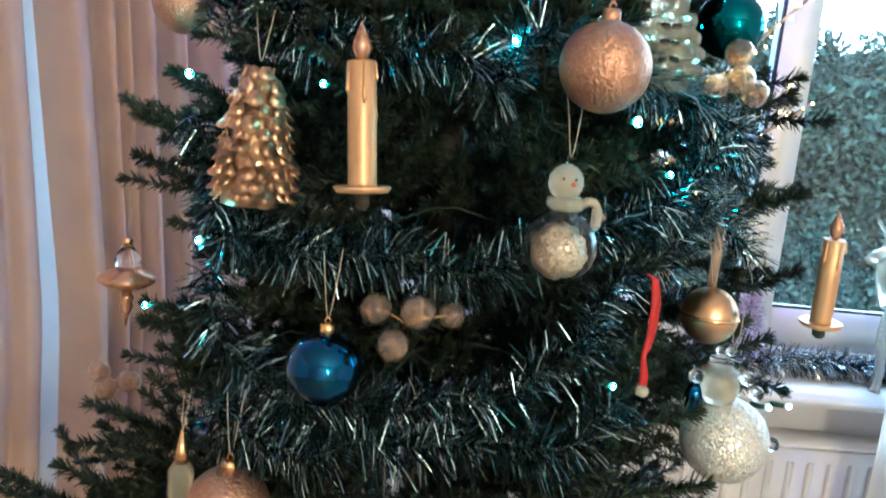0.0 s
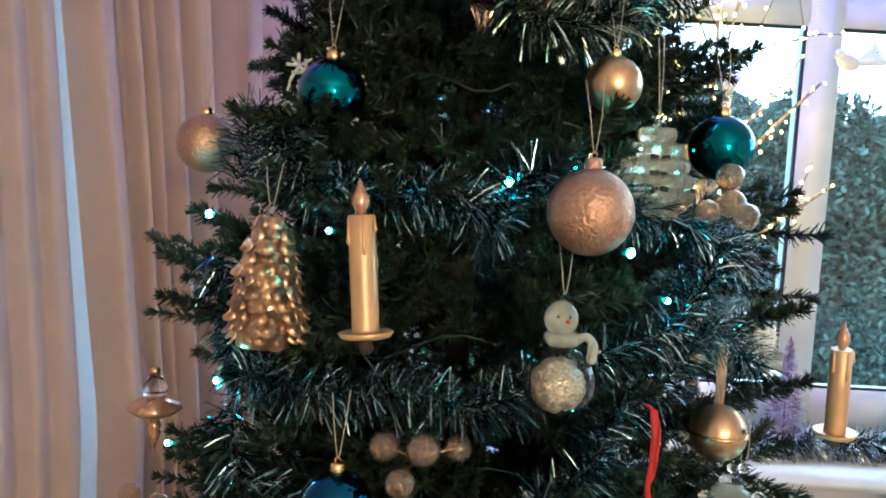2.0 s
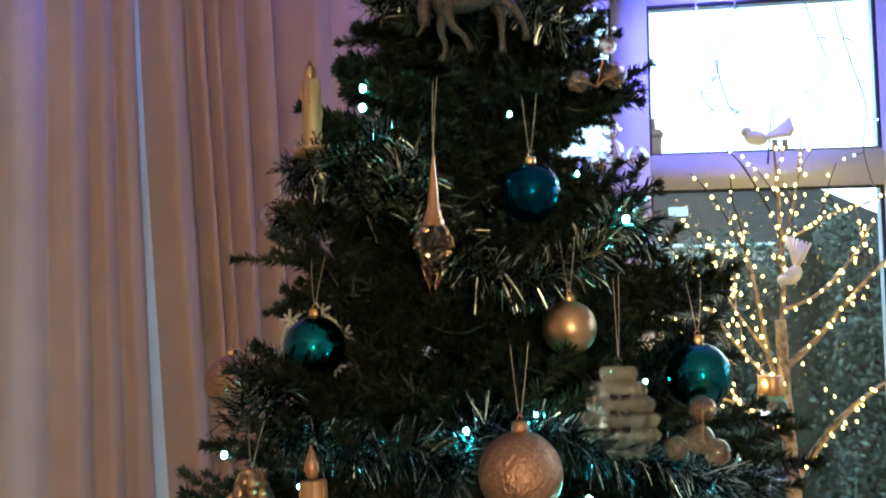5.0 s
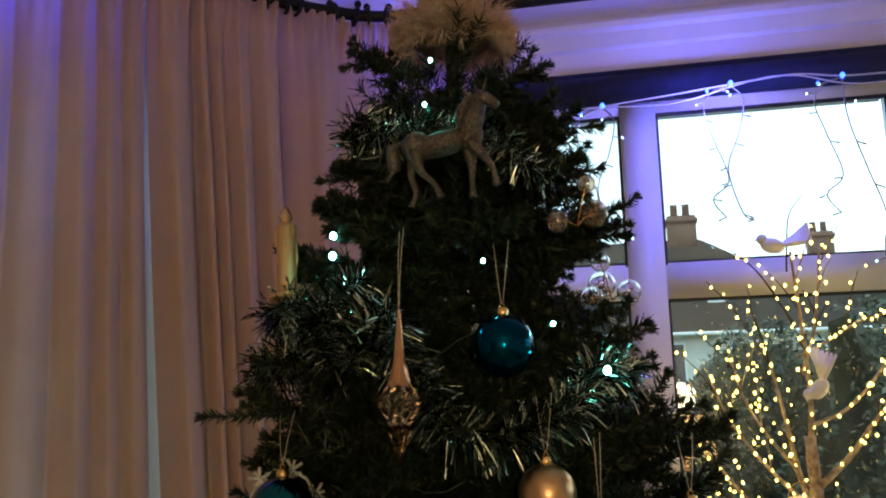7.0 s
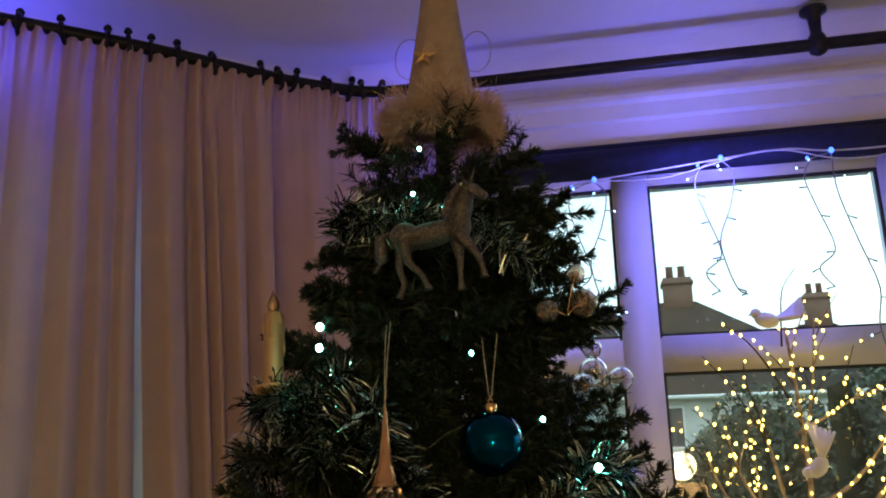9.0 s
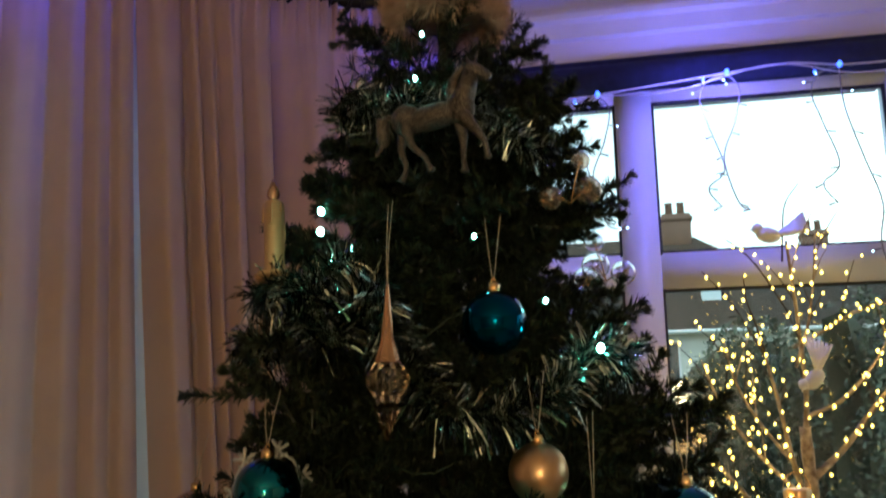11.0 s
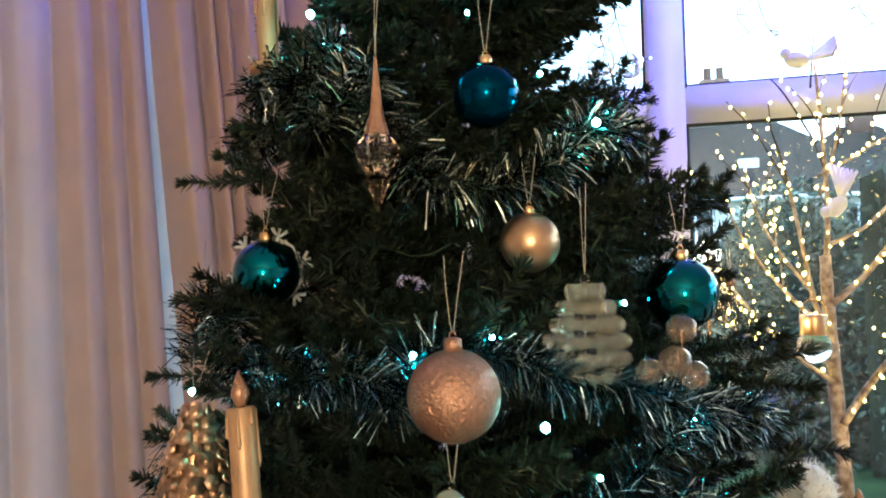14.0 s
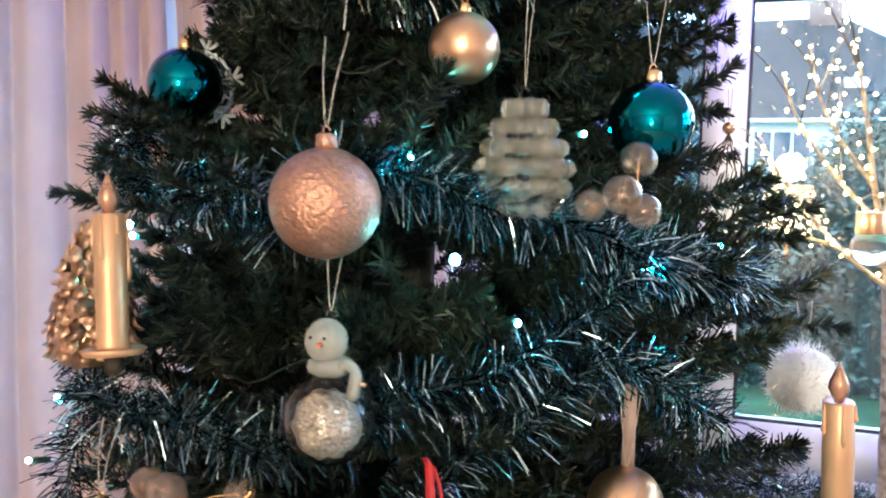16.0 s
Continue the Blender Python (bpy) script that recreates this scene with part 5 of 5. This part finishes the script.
for sd in (-1, 1):
    bm = bmesh.new()
    tube(bm, [(sd * (0.026 + 0.020 * (1 - math.cos(k * 0.3307))), 0.02, 0.115 + 0.030 * math.sin(k * 0.3307)) for k in range(20)], 0.0007, 5)
    part("wing_hoop", bm, STRING, tp)

# ---- icicle lights along the window head ----
ic = thing("icicle_lights", (0.3, 1.985, 2.43), "white-wired blue icicle lights hung over the window", "fairy lights")
rg = random.Random(21)
top = spline([(-0.45, 0.03, -0.05), (-0.20, 0.02, -0.04), (-0.054, 0.0, -0.026), (0.10, 0.0, -0.012), (0.25, 0.0, 0.002), (0.395, 0, 0.013), (0.52, 0, -0.002), (0.75, 0, 0.0), (1.0, 0, 0.012), (1.5, 0, 0.0)], 8)
part("cable", tube(bmesh.new(), top, 0.0022, 6), WIRE_WHITE, ic)
part("cable", tube(bmesh.new(), [(p.x, p.y - 0.004, p.z - 0.012 - 0.012 * math.sin(p.x * 14)) for p in top], 0.0018, 6), WIRE_WHITE, ic)


def led_at(parent, p, mat, r=0.004):
    ob = part("bulb", ball(bmesh.new(), (0, 0, 0), r, 10, (1, 1, 1.3)), mat, parent)
    ob.location = p
    return ob


def drop(x, pts, hot):
    """One hanging strand with its short side leads."""
    line = [(x + a, 0.0 + 0.006 * math.sin(9 * b), b) for a, b in pts]
    fine = spline(line, 8)
    part("strand", tube(bmesh.new(), fine, 0.0017, 6), WIRE_BACKLIT, ic)
    for k in range(5, len(fine) - 1, 7):
        p = fine[k]
        sd = rg.choice((-1, 1))
        q = p + Vector((sd * 0.022, -0.002, -0.012 + rg.uniform(0, 0.012)))
        lead = part("lead", tube(bmesh.new(), [p, q], [0.0014, 0.0022], 6), WIRE_BACKLIT, ic)
        part("bulb", ball(bmesh.new(), q, 0.0026, 8), LED_ICE, lead)
    q = fine[-1]
    led_at(ic, q, LED_ICE, 0.0034)


for base, zb in ((-0.32, -0.05), (-0.054, -0.028), (0.25, 0.0), (0.50, -0.005), (0.78, -0.003), (1.06, 0.005)):
    drop(base, [(0, zb), (-0.045, zb - 0.015), (-0.066, zb - 0.06), (-0.050, zb - 0.13), (-0.022, zb - 0.235), (-0.060, zb - 0.28), (-0.03, zb - 0.33)], True)
    drop(base, [(0, zb), (0.026, zb - 0.04), (0.010, zb - 0.12), (-0.018, zb - 0.19), (-0.018, zb - 0.24), (0.006, zb - 0.32), (0.035, zb - 0.335)] if base < 0.4 else
         [(0, zb), (0.002, zb - 0.1), (0.03, zb - 0.22), (0.06, zb - 0.33), (0.05, zb - 0.42), (0.07, zb - 0.52)], True)
    led_at(ic, (base, -0.008, zb + 0.002), LED_BLUE, 0.006)
    led_at(ic, (base - 0.055, -0.006, zb - 0.012), LED_BLUE, 0.004)

# the string goes on round the bay, behind the curtain heading
part("cable", tube(bmesh.new(), [(p.x - 0.3, p.y - 1.985 + 0.10, RAIL_Z + 0.05 - 2.43) for p in rail_line[: len(rail_line) // 2: 6]], 0.0018, 6), WIRE_WHITE, ic)
for p in rail_line[10: len(rail_line) // 2: 12]:
    led_at(ic, (p.x - 0.3 - 0.05, p.y - 1.985 + 0.08, RAIL_Z + 0.05 - 2.43), LED_BLUE, 0.004)
lamp("blue_string_light", "POINT", pose(-1.10, 1.46, 2.60), 1.2, (0.08, 0.06, 1.0), 0.06)
lamp("blue_string_light", "POINT", pose(-0.22, 2.04, 2.60), 0.8, (0.12, 0.09, 1.0), 0.05)
# added unseen lamp behind the curtain, no bulb here; tints the cloth blue
lamp("blue_string_light", "POINT", pose(-1.12, 1.41, 2.2), 0.45, (0.12, 0.09, 1.0), 0.10)
lamp("blue_string_light", "POINT", pose(0.50, 1.90, 2.36), 3.6, (0.20, 0.15, 1.0), 0.03)

# ---- the lit twig tree on the sill ----
TX, TY, TZ = 0.665, 1.985, 0.8455
tw = thing("twig_tree", (TX, TY, TZ), "pale birch twig tree with warm fairy lights on the sill", "twig tree")
part("base", lathe(bmesh.new(), [(0.07, 0.0), (0.072, 0.012), (0.06, 0.03), (0.03, 0.045)], 24), TWIG, tw)
trunk = spline([(0.01, 0, 0.03), (0.004, -0.01, 0.25), (-0.007, -0.02, 0.448), (-0.017, -0.03, 0.619), (-0.021, -0.035, 0.76)], 6)
part("trunk", tube(bmesh.new(), trunk, [0.019 - 0.007 * k / (len(trunk) - 1) + 0.001 * math.sin(k * 2.1) for k in range(len(trunk))], 12), TWIG, tw)
# limbs: thickness at the foot, then points across and up
TWIG_LINES = [(0.0065, (-0.020, 0.74), (-0.018, 0.851), (-0.029, 1.022), (-0.042, 1.15)),
         (0.0075, (-0.020, 0.56), (-0.050, 0.683), (-0.068, 0.80), (-0.090, 0.921)),
         (0.0030, (-0.088, 0.91), (-0.102, 0.944), (-0.150, 1.04), (-0.205, 1.112)),
         (0.0030, (-0.088, 0.91), (-0.105, 0.98), (-0.122, 1.03), (-0.128, 1.083)),
         (0.0085, (-0.012, 0.655), (0.06, 0.72), (0.127, 0.802), (0.25, 0.93)),
         (0.0095, (0.0, 0.405), (0.05, 0.49), (0.111, 0.568), (0.26, 0.69)),
         (0.0055, (-0.012, 0.49), (-0.10, 0.56), (-0.211, 0.694), (-0.26, 0.78)),
         (0.0050, (-0.015, 0.53), (-0.12, 0.57), (-0.20, 0.60), (-0.25, 0.64)),
         (0.0050, (-0.018, 0.60), (-0.11, 0.69), (-0.19, 0.80), (-0.23, 0.90)),
         (0.0040, (-0.050, 0.683), (-0.12, 0.78), (-0.16, 0.86), (-0.18, 0.95)),
         (0.0040, (-0.028, 0.887), (0.0, 0.97), (0.018, 1.07), (0.028, 1.174)),
         (0.0040, (-0.029, 0.93), (0.04, 0.965), (0.111, 1.006), (0.20, 1.03)),
         (0.0050, (-0.018, 0.78), (0.06, 0.82), (0.12, 0.89), (0.17, 0.98)),
         (0.0025, (-0.030, 1.0), (-0.09, 1.10), (-0.13, 1.14), (-0.17, 1.165)),
         (0.0022, (-0.036, 1.12), (-0.030, 1.19), (-0.020, 1.25), (0.012, 1.295))]
rg = random.Random(31)
warm = []


def twig(pts, r, mat, spacing):
    """One tapering twig with lights wound along it."""
    line = spline(pts, 6)
    part("twig", tube(bmesh.new(), line, [r * (1 - 0.6 * k / (len(line) - 1)) for k in range(len(line))], 7), mat, tw)
    run = 0.0
    for p, q in zip(line, line[1:]):
        run += (q - p).length
        if run > spacing:
            run = 0.0
            warm.append(q + Vector((rg.gauss(0, 0.006), -r - 0.004, rg.gauss(0, 0.006))))
    return line


for k, (r, *pts) in enumerate(TWIG_LINES):
    bend = rg.uniform(-0.09, 0.05)
    line = twig([(x, -0.035 + bend * q / 3, z) for q, (x, z) in enumerate(pts)], r, DARK_TWIG if k in (2, 3, 13, 14) else TWIG, 0.021 if k < 14 else 0.2)
    if k in (2, 3, 13, 14):
        continue
    for q in range(6, len(line) - 1, 3):
        d = (line[q + 1] - line[q - 1]).normalized()
        e = (d + Vector((rg.choice((-1, 1)) * rg.uniform(0.4, 0.9), rg.gauss(0, 0.25), rg.uniform(0.0, 0.5)))).normalized()
        ln = rg.uniform(0.06, 0.14)
        p = line[q]
        twig([p, p + e * ln * 0.5 + Vector((0, 0, 0.008)), p + e * ln], 0.0018, rg.choice((TWIG, DARK_TWIG)), 0.024)
for p in warm:
    led_at(tw, p, LED_WARM, rg.uniform(0.0020, 0.0034))
for x, z in ((-0.10, 0.62), (0.14, 0.86), (0.05, 0.38)):
    lamp("warm_fairy_light", "POINT", pose(TX + x, TY - 0.12, TZ + z), 0.14, (1.0, 0.55, 0.15), 0.003)


def dove(place, turn, label, s=1.0):
    """A small feathered bird figure as one plain shape."""
    bm = bmesh.new()
    ball(bm, (0, 0, 0), 0.022 * s, 18, (1.35, 0.85, 0.9), (0, 14, 0))
    ball(bm, (-0.024 * s, 0, 0.018 * s), 0.0135 * s, 16)
    tube(bm, [(-0.036 * s, 0, 0.017 * s), (-0.045 * s, 0, 0.014 * s)], [0.003 * s, 0.0006], 6)
    for k in range(7):
        a = (k - 3) * 0.10
        tube(bm, [(0.02 * s, 0, 0.0), (0.055 * s, 0.004 * (k - 3) * s, (0.012 + 0.03 * a) * s), (0.092 * s, 0.008 * (k - 3) * s, (0.030 + 0.09 * a) * s)], [0.006 * s, 0.008 * s, 0.004 * s], 6)
    ob = part("bird_ornament", bm, FLUFF)
    ob.matrix_world = pose(*place, *turn)
    tagged(ob, label, "ornament", "bird figures")


dove((0.600, 1.925, 2.022), (0, 0, 0), "white feather bird figure perched atop the twig tree", 0.88)
dove((0.955, 1.93, 1.82), (0, 0, 12), "white feather bird figure on a long side twig", 0.95)
dove((0.662, 1.90, 1.705), (0, -62, 10), "white feather bird figure clipped to the twig tree", 0.85)
jr = thing("glass_lantern", (0.607, 1.900, 1.441), "clear glass jar light with a metal collar on the twig tree", "ornament")
part("jar", lathe(bmesh.new(), [(0.003, -0.058), (0.014, -0.056), (0.027, -0.047), (0.0355, -0.029), (0.034, -0.014), (0.027, -0.002), (0.026, 0.002)], 32), CRACKLE, jr)
part("lid", lathe(bmesh.new(), [(0.0265, 0.000), (0.0278, 0.003), (0.0278, 0.038), (0.0265, 0.042), (0.003, 0.043)], 32), GOLD_SATIN, jr, "pale metal lid")
part("handle", tube(bmesh.new(), [(0.0275 * math.cos(k * 0.3142), 0, 0.038 + 0.036 * math.sin(k * 0.3142)) for k in range(11)], 0.0009, 5), GOLD, jr)

# ---- on the sill ----
tinsel("tinsel_garland", [(0.2, 2.04, 0.885), (0.5, 2.05, 0.89), (0.8, 2.03, 0.885), (1.05, 2.04, 0.892), (1.3, 2.05, 0.885), (1.7, 2.05, 0.885)], 0.05, 5200, 91, TINSEL_SILVER, "thick dark silver tinsel garland laid along the sill", 0.0012)
de = bmesh.new()
for sx, sy in ((-0.05, -0.015), (-0.035, 0.02), (0.06, -0.015), (0.075, 0.02)):
    tube(de, spline([(sx, sy, 0.17), (sx - 0.012, sy, 0.11), (sx - 0.006, sy, 0.05), (sx - 0.012, sy, 0.0)], 4), [0.016, 0.015, 0.013, 0.011, 0.010, 0.009, 0.009, 0.008, 0.008, 0.008, 0.008, 0.009, 0.012], 10)
ball(de, (0.015, 0, 0.19), 0.045, 20, (1.8, 0.75, 0.9))
tube(de, [(-0.05, 0, 0.20), (-0.075, 0, 0.26), (-0.085, 0, 0.30)], [0.032, 0.022, 0.017], 12)
tube(de, [(-0.078, 0, 0.305), (-0.105, 0, 0.298), (-0.125, 0, 0.288)], [0.018, 0.014, 0.008], 12)
for sy in (-0.012, 0.012):
    tube(de, spline([(-0.082, sy, 0.315), (-0.078, sy * 2, 0.345), (-0.095, sy * 3, 0.375)], 4), [0.004] * 9, 6)
ob = part("deer_figure", de, FROST)
ob.matrix_world = pose(1.322, 1.985, 0.8455, 0, 0, 0) @ Matrix.Scale(1.15, 4)
tagged(ob, "white standing deer figure on the window sill", "figurine")

lt = thing("tinsel_tree", (0.935, 2.05, 0.8455), "small lilac bottle-brush tree on the sill", "ornament")
part("foot", lathe(bmesh.new(), [(0.022, 0.0), (0.022, 0.012), (0.005, 0.016)], 18), TWIG, lt)
v, f = [], []
for k in range(70):
    zz = 0.05 + 0.25 * k / 70
    rr = 0.055 * (1 - k / 74)
    for q in range(3):
        a = k * 2.4 + q * 2.09
        spikes(nr, (0, 0, zz), (0.8 * rr * math.cos(a), 0.8 * rr * math.sin(a), zz + 0.004), 14, rr * 0.55 + 0.004, 0.0007, 40, v, f)
part_py("bristle", v, f, LILAC, lt)
part("wire", tube(bmesh.new(), [(0, 0, 0.01), (0, 0, 0.31)], 0.0015, 6), BARK, lt)
